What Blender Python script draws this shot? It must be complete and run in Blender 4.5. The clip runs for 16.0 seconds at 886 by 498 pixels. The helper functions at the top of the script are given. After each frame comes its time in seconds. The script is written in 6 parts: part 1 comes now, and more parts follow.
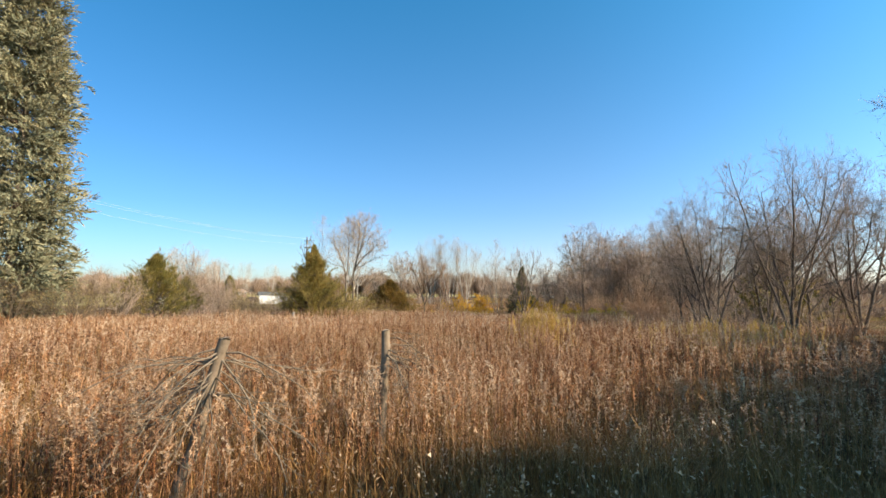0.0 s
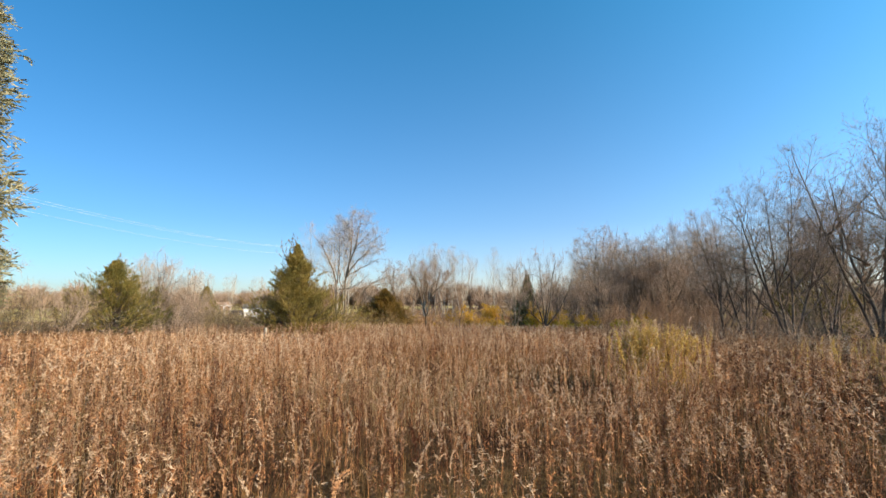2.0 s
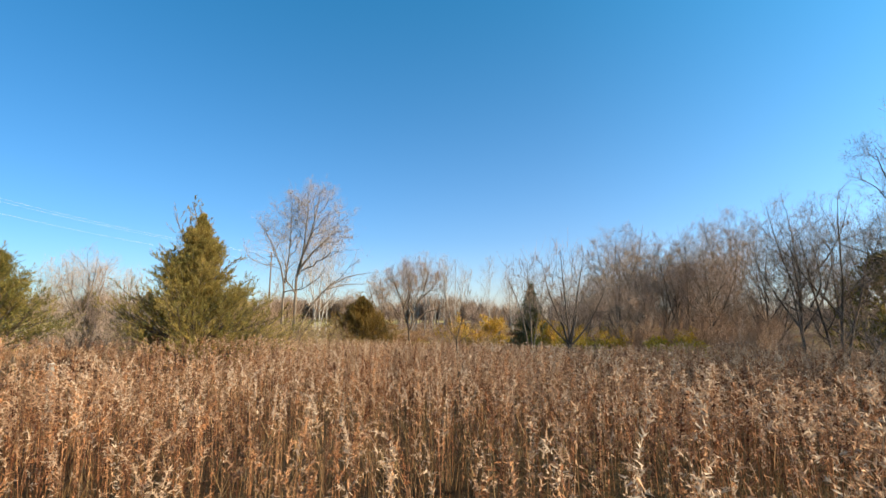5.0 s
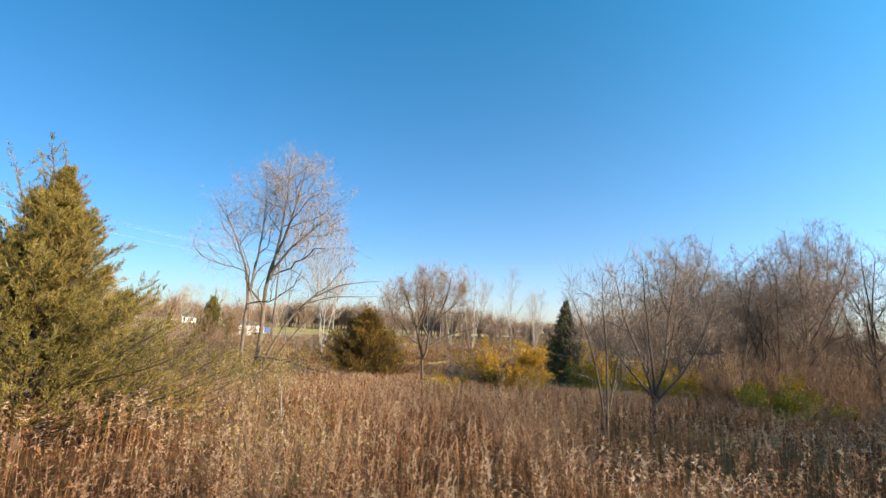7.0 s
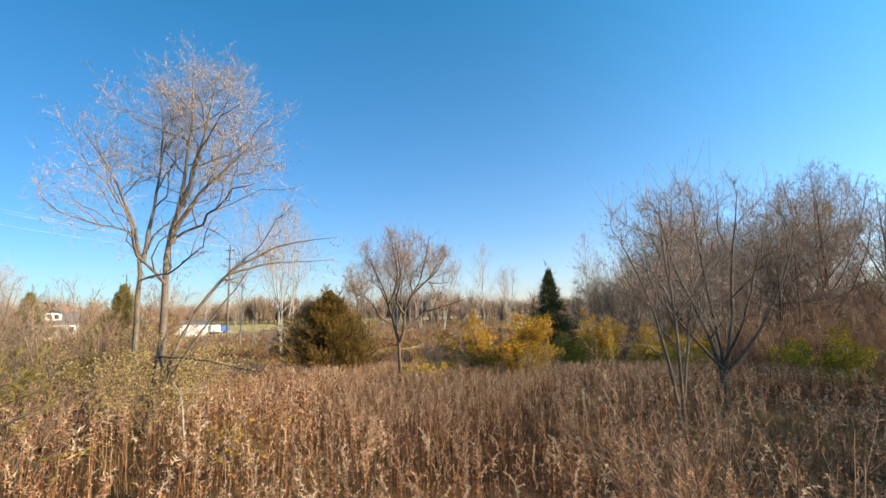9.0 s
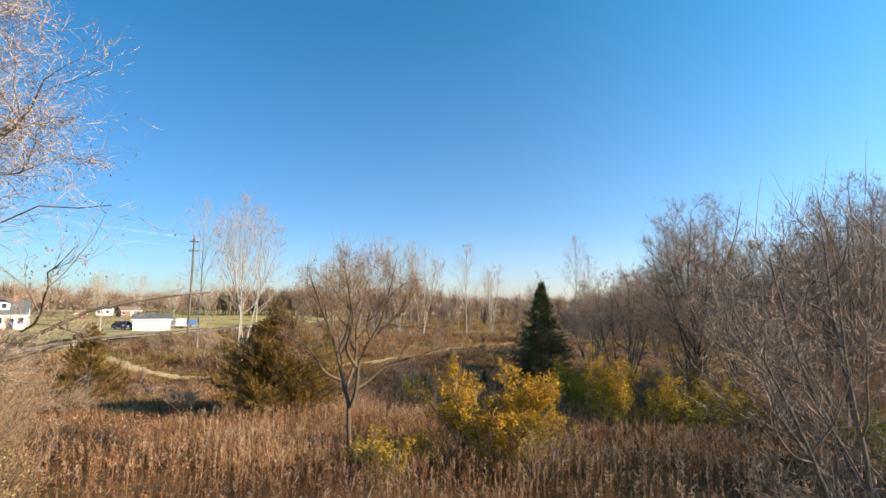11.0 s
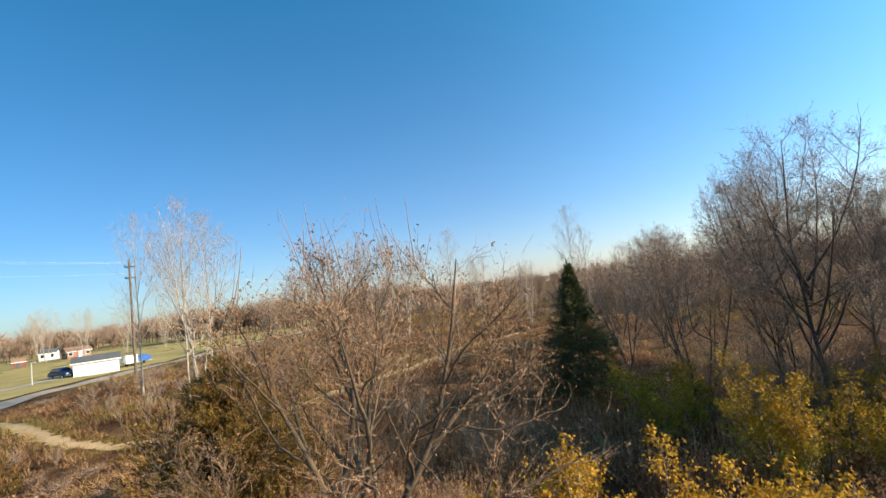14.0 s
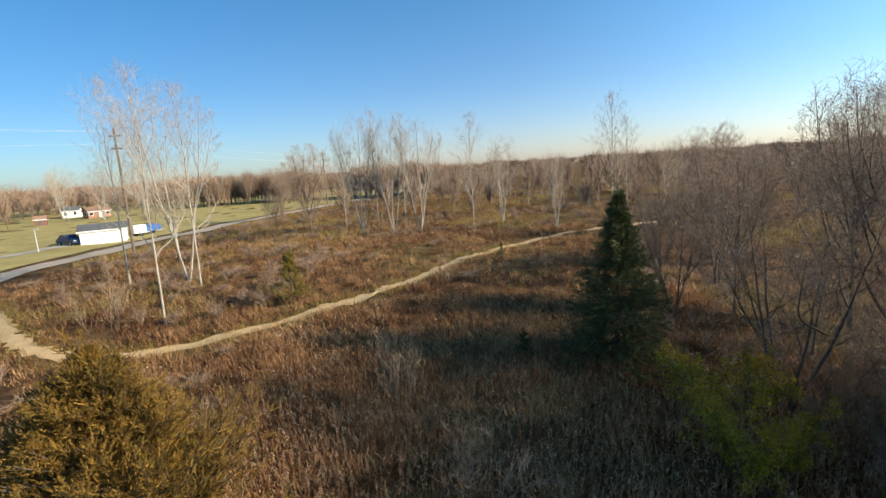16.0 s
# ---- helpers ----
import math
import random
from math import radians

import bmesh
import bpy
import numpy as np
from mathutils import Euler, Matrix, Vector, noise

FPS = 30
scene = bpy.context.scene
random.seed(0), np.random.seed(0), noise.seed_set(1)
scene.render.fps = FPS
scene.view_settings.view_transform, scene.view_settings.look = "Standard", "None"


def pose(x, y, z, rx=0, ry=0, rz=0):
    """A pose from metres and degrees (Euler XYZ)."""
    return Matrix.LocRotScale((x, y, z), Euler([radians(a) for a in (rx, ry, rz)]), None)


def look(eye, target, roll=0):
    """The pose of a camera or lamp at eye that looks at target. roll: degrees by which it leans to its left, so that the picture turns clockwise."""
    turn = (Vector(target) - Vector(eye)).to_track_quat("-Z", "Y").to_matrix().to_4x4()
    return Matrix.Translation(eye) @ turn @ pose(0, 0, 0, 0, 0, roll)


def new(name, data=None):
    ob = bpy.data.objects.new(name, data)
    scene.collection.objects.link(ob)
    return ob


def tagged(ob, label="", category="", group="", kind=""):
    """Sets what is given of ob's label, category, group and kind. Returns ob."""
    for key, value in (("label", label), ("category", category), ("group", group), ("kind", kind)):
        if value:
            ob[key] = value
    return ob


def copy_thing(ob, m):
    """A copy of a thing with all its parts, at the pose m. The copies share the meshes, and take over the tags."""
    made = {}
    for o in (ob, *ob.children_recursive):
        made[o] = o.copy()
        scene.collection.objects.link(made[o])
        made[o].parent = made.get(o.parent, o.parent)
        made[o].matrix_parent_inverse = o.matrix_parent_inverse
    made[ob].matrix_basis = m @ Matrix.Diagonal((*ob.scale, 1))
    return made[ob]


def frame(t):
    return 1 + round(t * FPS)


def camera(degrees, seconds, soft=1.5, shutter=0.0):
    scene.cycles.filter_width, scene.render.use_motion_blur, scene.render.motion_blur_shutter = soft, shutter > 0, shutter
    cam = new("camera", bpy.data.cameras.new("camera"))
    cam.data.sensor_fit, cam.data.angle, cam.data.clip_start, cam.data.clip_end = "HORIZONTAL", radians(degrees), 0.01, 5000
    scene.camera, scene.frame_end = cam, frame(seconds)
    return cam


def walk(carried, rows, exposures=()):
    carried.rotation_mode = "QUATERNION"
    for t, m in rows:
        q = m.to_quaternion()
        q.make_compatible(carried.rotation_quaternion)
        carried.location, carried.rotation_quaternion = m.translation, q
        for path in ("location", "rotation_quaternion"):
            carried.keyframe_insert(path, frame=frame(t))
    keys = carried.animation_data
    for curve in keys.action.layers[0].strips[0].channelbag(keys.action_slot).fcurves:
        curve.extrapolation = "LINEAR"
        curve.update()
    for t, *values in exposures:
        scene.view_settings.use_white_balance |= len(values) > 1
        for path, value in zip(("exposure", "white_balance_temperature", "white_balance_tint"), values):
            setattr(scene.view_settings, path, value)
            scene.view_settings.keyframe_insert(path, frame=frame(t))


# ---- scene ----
cam = camera(85.0, 16.0)
PATH = [
    (0, (1.515, 3.838, 1.733), (1.264, 5.815, 1.91), 0.4),
    (0.5, (0.969, 5.051, 1.697), (0.714, 7.024, 1.903), 0.1),
    (1, (0.467, 6.433, 1.662), (0.225, 8.406, 1.881), -0.1),
    (1.5, (0.0, 7.629, 1.592), (-0.216, 9.604, 1.816), -0.1),
    (2, (-0.244, 8.91, 1.58), (-0.453, 10.886, 1.805), -0.1),
    (2.5, (-0.442, 10.186, 1.634), (-0.64, 12.163, 1.865), -0.1),
    (3, (-0.585, 11.448, 1.552), (-0.768, 13.425, 1.793), -0.2),
    (3.5, (-0.627, 12.732, 1.478), (-0.799, 14.709, 1.727), -0.0),
    (4, (-0.623, 14.031, 1.36), (-0.79, 16.007, 1.618), -0.0),
    (4.2, (-0.638, 14.635, 1.328), (-0.805, 16.611, 1.589), -0.1),
    (6.3, (-1.458, 22.41, 1.273), (-1.722, 24.367, 1.589), 3.8),
    (6.5, (-1.456, 23.021, 1.335), (-1.737, 24.976, 1.647), 4.2),
    (6.7, (-1.521, 23.635, 1.527), (-1.805, 25.584, 1.877), 2.5),
    (6.8, (-1.692, 23.905, 1.642), (-1.99, 25.857, 1.965), 4.5),
    (7, (-2.06, 24.434, 1.995), (-2.309, 26.391, 2.321), 3.1),
    (7.5, (-2.565, 25.511, 2.258), (-2.75, 27.479, 2.558), 0.3),
    (8, (-2.983, 26.691, 1.591), (-3.127, 28.666, 1.866), -1.5),
    (8.5, (-3.229, 27.926, 1.159), (-3.341, 29.905, 1.427), -1.8),
    (9, (-3.13, 29.251, 1.574), (-3.223, 31.231, 1.842), -1.2),
    (9.5, (-2.941, 30.552, 2.186), (-3.022, 32.533, 2.447), -0.6),
    (9.7, (-2.913, 31.085, 2.365), (-2.984, 33.066, 2.631), -0.4),
    (11.8, (-3.344, 36.424, 3.816), (-3.355, 38.414, 4.012), 0.3),
    (12, (-3.589, 36.99, 3.905), (-3.59, 38.982, 4.091), -0.4),
    (12.5, (-4.057, 38.413, 4.141), (-4.04, 40.405, 4.315), -1.5),
    (13, (-4.451, 39.806, 4.274), (-4.41, 41.799, 4.443), -2.7),
    (13.5, (-4.755, 41.221, 4.306), (-4.682, 43.213, 4.476), -4.5),
    (14, (-4.956, 42.65, 4.308), (-4.842, 44.638, 4.494), -7.1),
    (14.5, (-5.034, 43.973, 4.701), (-4.896, 45.962, 4.868), -9.2),
    (15, (-4.892, 45.244, 5.431), (-4.769, 47.239, 5.488), -9.7),
    (15.5, (-4.355, 47.206, 6.32), (-4.299, 49.199, 6.168), -8.3),
    (16, (-3.67, 49.538, 6.54), (-3.698, 51.512, 6.22), -3.7),
]
walk(cam, [(t, look(eye, target, roll)) for t, eye, target, roll in PATH], [(0, 1.13), (1.2, 1.09), (2.8, 1.00), (4.2, 1.00), (6.5, 1.10), (8.0, 1.09), (9.7, 1.05), (12.0, 0.92), (14.0, 0.88), (16.0, 0.80)])

# world, sun and exposure
SUN_AZ, SUN_EL = 108.0, 23.0          # degrees clockwise from +y, and above the horizon
world = bpy.data.worlds.new("world")
scene.world = world
world.use_nodes = True
wn = world.node_tree
sky = wn.nodes.new("ShaderNodeTexSky")
sky.sky_type, sky.sun_disc = "NISHITA", False
sky.sun_elevation, sky.sun_rotation = radians(SUN_EL), radians(SUN_AZ)
sky.air_density, sky.dust_density, sky.ozone_density = 1.0, 0.6, 3.0
tint = wn.nodes.new("ShaderNodeMix")
tint.data_type, tint.blend_type = "RGBA", "MULTIPLY"
tint.inputs[0].default_value = 1.0
# the deep clean blue of a dry autumn day, paler towards the horizon
tc = wn.nodes.new("ShaderNodeTexCoord")
sep = wn.nodes.new("ShaderNodeSeparateXYZ")
wn.links.new(tc.outputs["Generated"], sep.inputs[0])
air = wn.nodes.new("ShaderNodeValToRGB")
air.color_ramp.elements[0].position, air.color_ramp.elements[0].color = 0.0, (1.03, 0.935, 1.04, 1)
air.color_ramp.elements[1].position, air.color_ramp.elements[1].color = 0.62, (0.27, 1.0, 1.14, 1)
low_air = air.color_ramp.elements.new(0.16)
low_air.color = (0.70, 0.88, 1.05, 1)
# overhead, above the view: a warm tint added to redden the fill light
high = air.color_ramp.elements.new(1.0)
high.color = (1.15, 0.82, 0.56, 1)
wn.links.new(sep.outputs["Z"], air.inputs[0])
wn.links.new(air.outputs[0], tint.inputs[7])
wn.links.new(sky.outputs[0], tint.inputs[6])
# the sky whitens towards the sun
towards = wn.nodes.new("ShaderNodeVectorMath")
towards.operation = "DOT_PRODUCT"
wn.links.new(tc.outputs["Generated"], towards.inputs[0])
towards.inputs[1].default_value = (math.sin(radians(SUN_AZ)), math.cos(radians(SUN_AZ)), 0.0)
half_up = wn.nodes.new("ShaderNodeMath")
half_up.operation = "MULTIPLY_ADD"
half_up.inputs[1].default_value, half_up.inputs[2].default_value = 0.5, 0.5
wn.links.new(towards.outputs["Value"], half_up.inputs[0])
glow = wn.nodes.new("ShaderNodeValToRGB")
glow.color_ramp.elements[0].position, glow.color_ramp.elements[0].color = 0.05, (0.49, 0.66, 0.725, 1)
glow.color_ramp.elements[1].position, glow.color_ramp.elements[1].color = 0.95, (1.6, 1.65, 1.55, 1)
middle = glow.color_ramp.elements.new(0.42)
middle.color = (0.95, 0.96, 0.97, 1)
wn.links.new(half_up.outputs[0], glow.inputs[0])
haze = wn.nodes.new("ShaderNodeMix")
haze.data_type, haze.blend_type = "RGBA", "MULTIPLY"
haze.inputs[0].default_value = 1.0
wn.links.new(tint.outputs[2], haze.inputs[6])
wn.links.new(glow.outputs[0], haze.inputs[7])
wn.links.new(haze.outputs[2], wn.nodes["Background"].inputs[0])
wn.nodes["Background"].inputs[1].default_value = 0.105
sun_data = bpy.data.lights.new("sun", "SUN")
sun_data.energy, sun_data.angle, sun_data.color = 5.0, radians(0.53), (1.0, 0.82, 0.60)
sun = new("sun", sun_data)
_a, _e = radians(SUN_AZ), radians(SUN_EL)
sun.matrix_world = look((0, 0, 60), (-math.sin(_a) * math.cos(_e), -math.cos(_a) * math.cos(_e), 60 - math.sin(_e)))


# ---- materials ----
def material(name, rough=0.85, spec=0.25):
    m = bpy.data.materials.new(name)
    m.use_nodes = True
    b = m.node_tree.nodes["Principled BSDF"]
    b.inputs["Roughness"].default_value = rough
    b.inputs["Specular IOR Level"].default_value = spec
    return m, m.node_tree, b


def ramp(nt, fac, stops):
    r = nt.nodes.new("ShaderNodeValToRGB")
    while len(r.color_ramp.elements) < len(stops):
        r.color_ramp.elements.new(0.5)
    for el, (p, c) in zip(r.color_ramp.elements, stops):
        el.position, el.color = p, (*c, 1)
    nt.links.new(fac, r.inputs[0])
    return r.outputs[0]


def noise_tex(nt, scale, detail=4, rough=0.6, coord="Object"):
    tc = nt.nodes.new("ShaderNodeTexCoord")
    n = nt.nodes.new("ShaderNodeTexNoise")
    n.inputs["Scale"].default_value, n.inputs["Detail"].default_value, n.inputs["Roughness"].default_value = scale, detail, rough
    nt.links.new(tc.outputs[coord], n.inputs["Vector"])
    return n.outputs["Fac"]


def mixed(nt, fac, a, b, mode="MIX"):
    m = nt.nodes.new("ShaderNodeMix")
    m.data_type, m.blend_type = "RGBA", mode
    for key, v in ((0, fac), (6, a), (7, b)):
        if hasattr(v, "links"):
            nt.links.new(v, m.inputs[key])
        elif key == 0:
            m.inputs[0].default_value = v
        else:
            m.inputs[key].default_value = (*v, 1)
    return m.outputs[2]


def bumped(nt, b, height, strength, dist):
    n = nt.nodes.new("ShaderNodeBump")
    n.inputs["Strength"].default_value, n.inputs["Distance"].default_value = strength, dist
    nt.links.new(height, n.inputs["Height"])
    nt.links.new(n.outputs[0], b.inputs["Normal"])


def leafy(name, stops, scale=0.35, translucent=0.25, rough=0.7, per_plant=0.0):
    """Small plant pieces: colour varies piece by piece and in patches; light passes through a little."""
    m, nt, b = material(name, rough, 0.2)
    geo = nt.nodes.new("ShaderNodeNewGeometry")
    patch = noise_tex(nt, scale, 3, 0.6, "Object")
    add = nt.nodes.new("ShaderNodeMath")
    add.operation = "MULTIPLY_ADD"
    nt.links.new(geo.outputs["Random Per Island"], add.inputs[0])
    add.inputs[1].default_value = 0.55
    sub = nt.nodes.new("ShaderNodeMath")
    sub.operation = "MULTIPLY_ADD"
    nt.links.new(patch, sub.inputs[0])
    sub.inputs[1].default_value, sub.inputs[2].default_value = 1.3, -0.42
    nt.links.new(sub.outputs[0], add.inputs[2])
    if per_plant:
        # whole plants differ more than the leaves of one plant
        own = nt.nodes.new("ShaderNodeAttribute")
        own.attribute_name = "plant"
        add.inputs[1].default_value = 0.22
        more = nt.nodes.new("ShaderNodeMath")
        more.operation = "MULTIPLY_ADD"
        more.inputs[1].default_value = per_plant
        nt.links.new(own.outputs["Fac"], more.inputs[0])
        nt.links.new(add.outputs[0], more.inputs[2])
        add = more
    col = ramp(nt, add.outputs[0], [(p, tuple(v * 0.78 for v in c)) for p, c in stops])
    nt.links.new(col, b.inputs["Base Color"])
    if translucent:
        tr = nt.nodes.new("ShaderNodeBsdfTranslucent")
        nt.links.new(col, tr.inputs[0])
        mx = nt.nodes.new("ShaderNodeMixShader")
        mx.inputs[0].default_value = translucent
        nt.links.new(b.outputs[0], mx.inputs[1])
        nt.links.new(tr.outputs[0], mx.inputs[2])
        nt.links.new(mx.outputs[0], nt.nodes["Material Output"].inputs[0])
    return m


def barky(name, dark, light, scale=9.0, rough=0.9):
    m, nt, b = material(name, rough, 0.15)
    dark, light = tuple(v * 0.8 for v in dark), tuple(v * 0.8 for v in light)
    fine = noise_tex(nt, scale, 6, 0.7)
    wide = noise_tex(nt, scale * 0.12, 3, 0.5)
    c = ramp(nt, fine, [(0.3, dark), (0.7, light)])
    c = mixed(nt, 0.35, c, ramp(nt, wide, [(0.35, dark), (0.65, light)]))
    nt.links.new(c, b.inputs["Base Color"])
    bumped(nt, b, fine, 0.6, 0.02)
    return m


def painted(name, colour, rough=0.6, spread=0.12, scale=2.0, grain=40.0):
    m, nt, b = material(name, rough, 0.35)
    dirt = noise_tex(nt, scale, 5, 0.65)
    fine = noise_tex(nt, grain, 3, 0.6)
    c = ramp(nt, dirt, [(0.3, tuple(v * (1 - spread * 1.6) for v in colour)), (0.65, colour)])
    c = mixed(nt, 0.25, c, ramp(nt, fine, [(0.3, tuple(v * (1 - spread) for v in colour)), (0.7, tuple(min(1, v * (1 + spread)) for v in colour))]))
    nt.links.new(c, b.inputs["Base Color"])
    b.inputs["Specular IOR Level"].default_value = 0.35 if rough < 0.85 else 0.08
    return m


BARK = barky("dark_bark", (0.07, 0.054, 0.041), (0.25, 0.193, 0.147))
BARK_T = barky("locust_bark", (0.10, 0.078, 0.058), (0.34, 0.265, 0.19))
BARK_R = barky("apple_bark", (0.07, 0.05, 0.034), (0.23, 0.168, 0.11))
TWIG = barky("twig_bark", (0.29, 0.205, 0.15), (0.62, 0.46, 0.34), 3.0)
TWIG_PALE = barky("pale_twig", (0.30, 0.225, 0.16), (0.60, 0.47, 0.355), 3.0)
TWIG_RED = barky("reddish_twig", (0.22, 0.135, 0.085), (0.46, 0.30, 0.19), 3.0)
BARK_PALE = barky("aspen_bark", (0.26, 0.22, 0.175), (0.66, 0.60, 0.50), 5.0)
WOOD_GREY = barky("weathered_wood", (0.17, 0.14, 0.11), (0.50, 0.43, 0.34), 14.0)
POST_BARK = barky("old_post_bark", (0.05, 0.036, 0.025), (0.36, 0.275, 0.19), 6.0)
DEAD_LIMB = barky("dead_limb_wood", (0.11, 0.085, 0.06), (0.36, 0.285, 0.205), 10.0)
WOOD_CUT = barky("cut_wood", (0.42, 0.34, 0.25), (0.62, 0.54, 0.43), 20.0)
JUNIPER = leafy("juniper_foliage", [(0.0, (0.065, 0.062, 0.018)), (0.35, (0.20, 0.165, 0.042)), (0.65, (0.38, 0.275, 0.065)), (1.0, (0.52, 0.36, 0.12))], 0.8, 0.2)
JUNIPER_RUST = leafy("rusty_juniper_foliage", [(0.0, (0.05, 0.04, 0.014)), (0.4, (0.15, 0.10, 0.025)), (0.7, (0.32, 0.185, 0.035)), (1.0, (0.46, 0.26, 0.06))], 0.8, 0.15)
SPRUCE_DARK = leafy("dark_spruce_foliage", [(0.0, (0.05, 0.062, 0.028)), (0.5, (0.13, 0.145, 0.058)), (1.0, (0.27, 0.25, 0.09))], 0.8, 0.1)
SPRUCE_BLUE = leafy("blue_spruce_foliage", [(0.0, (0.085, 0.09, 0.05)), (0.4, (0.22, 0.215, 0.125)), (0.75, (0.36, 0.33, 0.20)), (1.0, (0.46, 0.36, 0.18))], 0.8, 0.1)
YELLOW = leafy("yellow_leaf", [(0.0, (0.15, 0.125, 0.016)), (0.3, (0.38, 0.255, 0.024)), (0.7, (0.62, 0.37, 0.032)), (1.0, (0.66, 0.27, 0.035))], 0.9, 0.35)
GREENYELLOW = leafy("greenish_yellow_leaf", [(0.0, (0.115, 0.125, 0.017)), (0.4, (0.34, 0.295, 0.033)), (0.7, (0.56, 0.46, 0.045)), (1.0, (0.76, 0.52, 0.06))], 0.9, 0.35)
PALE_LEAF = leafy("pale_willow_leaf", [(0.0, (0.20, 0.17, 0.05)), (0.4, (0.42, 0.31, 0.10)), (0.8, (0.56, 0.42, 0.18)), (1.0, (0.66, 0.54, 0.30))], 0.9, 0.3)
RUST_LEAF = leafy("rusty_dry_leaf", [(0.0, (0.20, 0.088, 0.038)), (0.5, (0.37, 0.19, 0.09)), (1.0, (0.54, 0.33, 0.18))], 0.9, 0.3)
GOLD_LEAF = leafy("gold_leaf", [(0.0, (0.32, 0.20, 0.026)), (0.4, (0.60, 0.355, 0.034)), (0.75, (0.78, 0.44, 0.045)), (1.0, (0.72, 0.28, 0.045))], 0.9, 0.35)
STALK_FAR = leafy("dead_field_weed", [(0.0, (0.18, 0.084, 0.04)), (0.4, (0.38, 0.205, 0.095)), (0.75, (0.53, 0.325, 0.155)), (1.0, (0.61, 0.435, 0.235))], 0.10, 0.2, per_plant=0.55)
POD = leafy("pale_pod", [(0.0, (0.30, 0.18, 0.10)), (0.5, (0.50, 0.32, 0.19)), (1.0, (0.64, 0.47, 0.32))], 0.9, 0.3)
STALK = leafy("goldenrod_stalk", [(0.0, (0.10, 0.035, 0.015)), (0.35, (0.38, 0.160, 0.066)), (0.75, (0.65, 0.345, 0.165)), (1.0, (0.82, 0.55, 0.32))], 0.16, 0.12, per_plant=0.70)
PLUME = leafy("goldenrod_plume", [(0.0, (0.34, 0.185, 0.10)), (0.45, (0.64, 0.425, 0.26)), (1.0, (0.88, 0.69, 0.48))], 0.16, 0.32, per_plant=0.70)
GRASS = leafy("meadow_grass", [(0.0, (0.19, 0.092, 0.028)), (0.35, (0.33, 0.168, 0.052)), (0.7, (0.48, 0.28, 0.105)), (1.0, (0.66, 0.44, 0.22))], 0.30, 0.3, per_plant=0.55)
THATCH = leafy("dead_thatch", [(0.0, (0.13, 0.070, 0.028)), (0.4, (0.29, 0.165, 0.066)), (1.0, (0.51, 0.335, 0.16))], 0.30, 0.2, per_plant=0.55)
TRAIL_GRASS = leafy("trail_edge_grass", [(0.0, (0.20, 0.16, 0.04)), (0.4, (0.40, 0.29, 0.08)), (1.0, (0.58, 0.42, 0.17))], 0.30, 0.3)
JUNIPER_OLIVE = leafy("olive_juniper_foliage", [(0.0, (0.055, 0.062, 0.018)), (0.35, (0.14, 0.13, 0.032)), (0.65, (0.29, 0.22, 0.05)), (1.0, (0.46, 0.30, 0.09))], 0.8, 0.2)
STRAW = leafy("straw_grass", [(0.0, (0.36, 0.235, 0.11)), (0.5, (0.54, 0.38, 0.20)), (1.0, (0.70, 0.53, 0.32))], 0.30, 0.3)
GOLD_GRASS = leafy("golden_weed_leaf", [(0.0, (0.38, 0.26, 0.06)), (0.4, (0.66, 0.45, 0.12)), (1.0, (0.84, 0.62, 0.25))], 0.5, 0.35)


# ---- ground form ----
PROFILE_Y = (-40, 20, 32, 40, 50, 60, 70, 76, 85, 100, 140, 220, 400, 900, 3000)
PROFILE_Z = (0.0, 0.0, -0.45, -0.9, -1.6, -2.5, -3.1, -2.8, -2.1, -1.6, -1.9, -0.8, 0.5, 4.0, 9.0)


def ground_z(x, y):
    x, y = np.asarray(x, float), np.asarray(y, float)
    z = np.interp(y, PROFILE_Y, PROFILE_Z)
    z = z + 0.10 * np.sin(x * 0.31 + 1.3) * np.cos(y * 0.27) + 0.05 * np.sin(x * 0.9 + y * 0.7)
    return z


def gz(x, y):
    return float(ground_z(x, y))


TRAIL = [(-64, 93), (-48, 90), (-40, 86), (-31.4, 78.6), (-27, 76.2), (-22.1, 75.6), (-19.4, 77), (-16.9, 78.5), (-14.8, 79.9), (-12.6, 81.5), (-10.2, 83.4), (-8, 86), (-5.6, 89), (-3.4, 93.2), (0, 96.5), (3, 99.5), (12, 107), (24, 112)]
ROAD = [(-47, 10), (-49, 60), (-51, 98), (-52.5, 125), (-50, 150), (-42.5, 174), (-34, 200), (-12, 260), (40, 400)]


def line_distance(x, y, line):
    best = np.full(np.shape(x), 1e9)
    for (ax, ay), (bx, by) in zip(line, line[1:]):
        f = np.clip(((x - ax) * (bx - ax) + (y - ay) * (by - ay)) / ((bx - ax) ** 2 + (by - ay) ** 2), 0, 1)
        best = np.minimum(best, np.hypot(x - ax - f * (bx - ax), y - ay - f * (by - ay)))
    return best


# ---- mesh tools ----
def tri_mesh(name, verts, tris, mats, index=None, smooth=False):
    me = bpy.data.meshes.new(name)
    verts, tris = np.asarray(verts, np.float32).reshape(-1, 3), np.asarray(tris, np.int32).reshape(-1, 3)
    me.vertices.add(len(verts))
    me.vertices.foreach_set("co", verts.ravel())
    me.loops.add(tris.size)
    me.loops.foreach_set("vertex_index", tris.ravel())
    me.polygons.add(len(tris))
    me.polygons.foreach_set("loop_start", np.arange(0, tris.size, 3, dtype=np.int32))
    for m in mats:
        me.materials.append(m)
    if index is not None:
        me.polygons.foreach_set("material_index", np.asarray(index, np.int32))
    if smooth:
        me.polygons.foreach_set("use_smooth", np.ones(len(tris), bool))
    me.update(calc_edges=True)
    return me


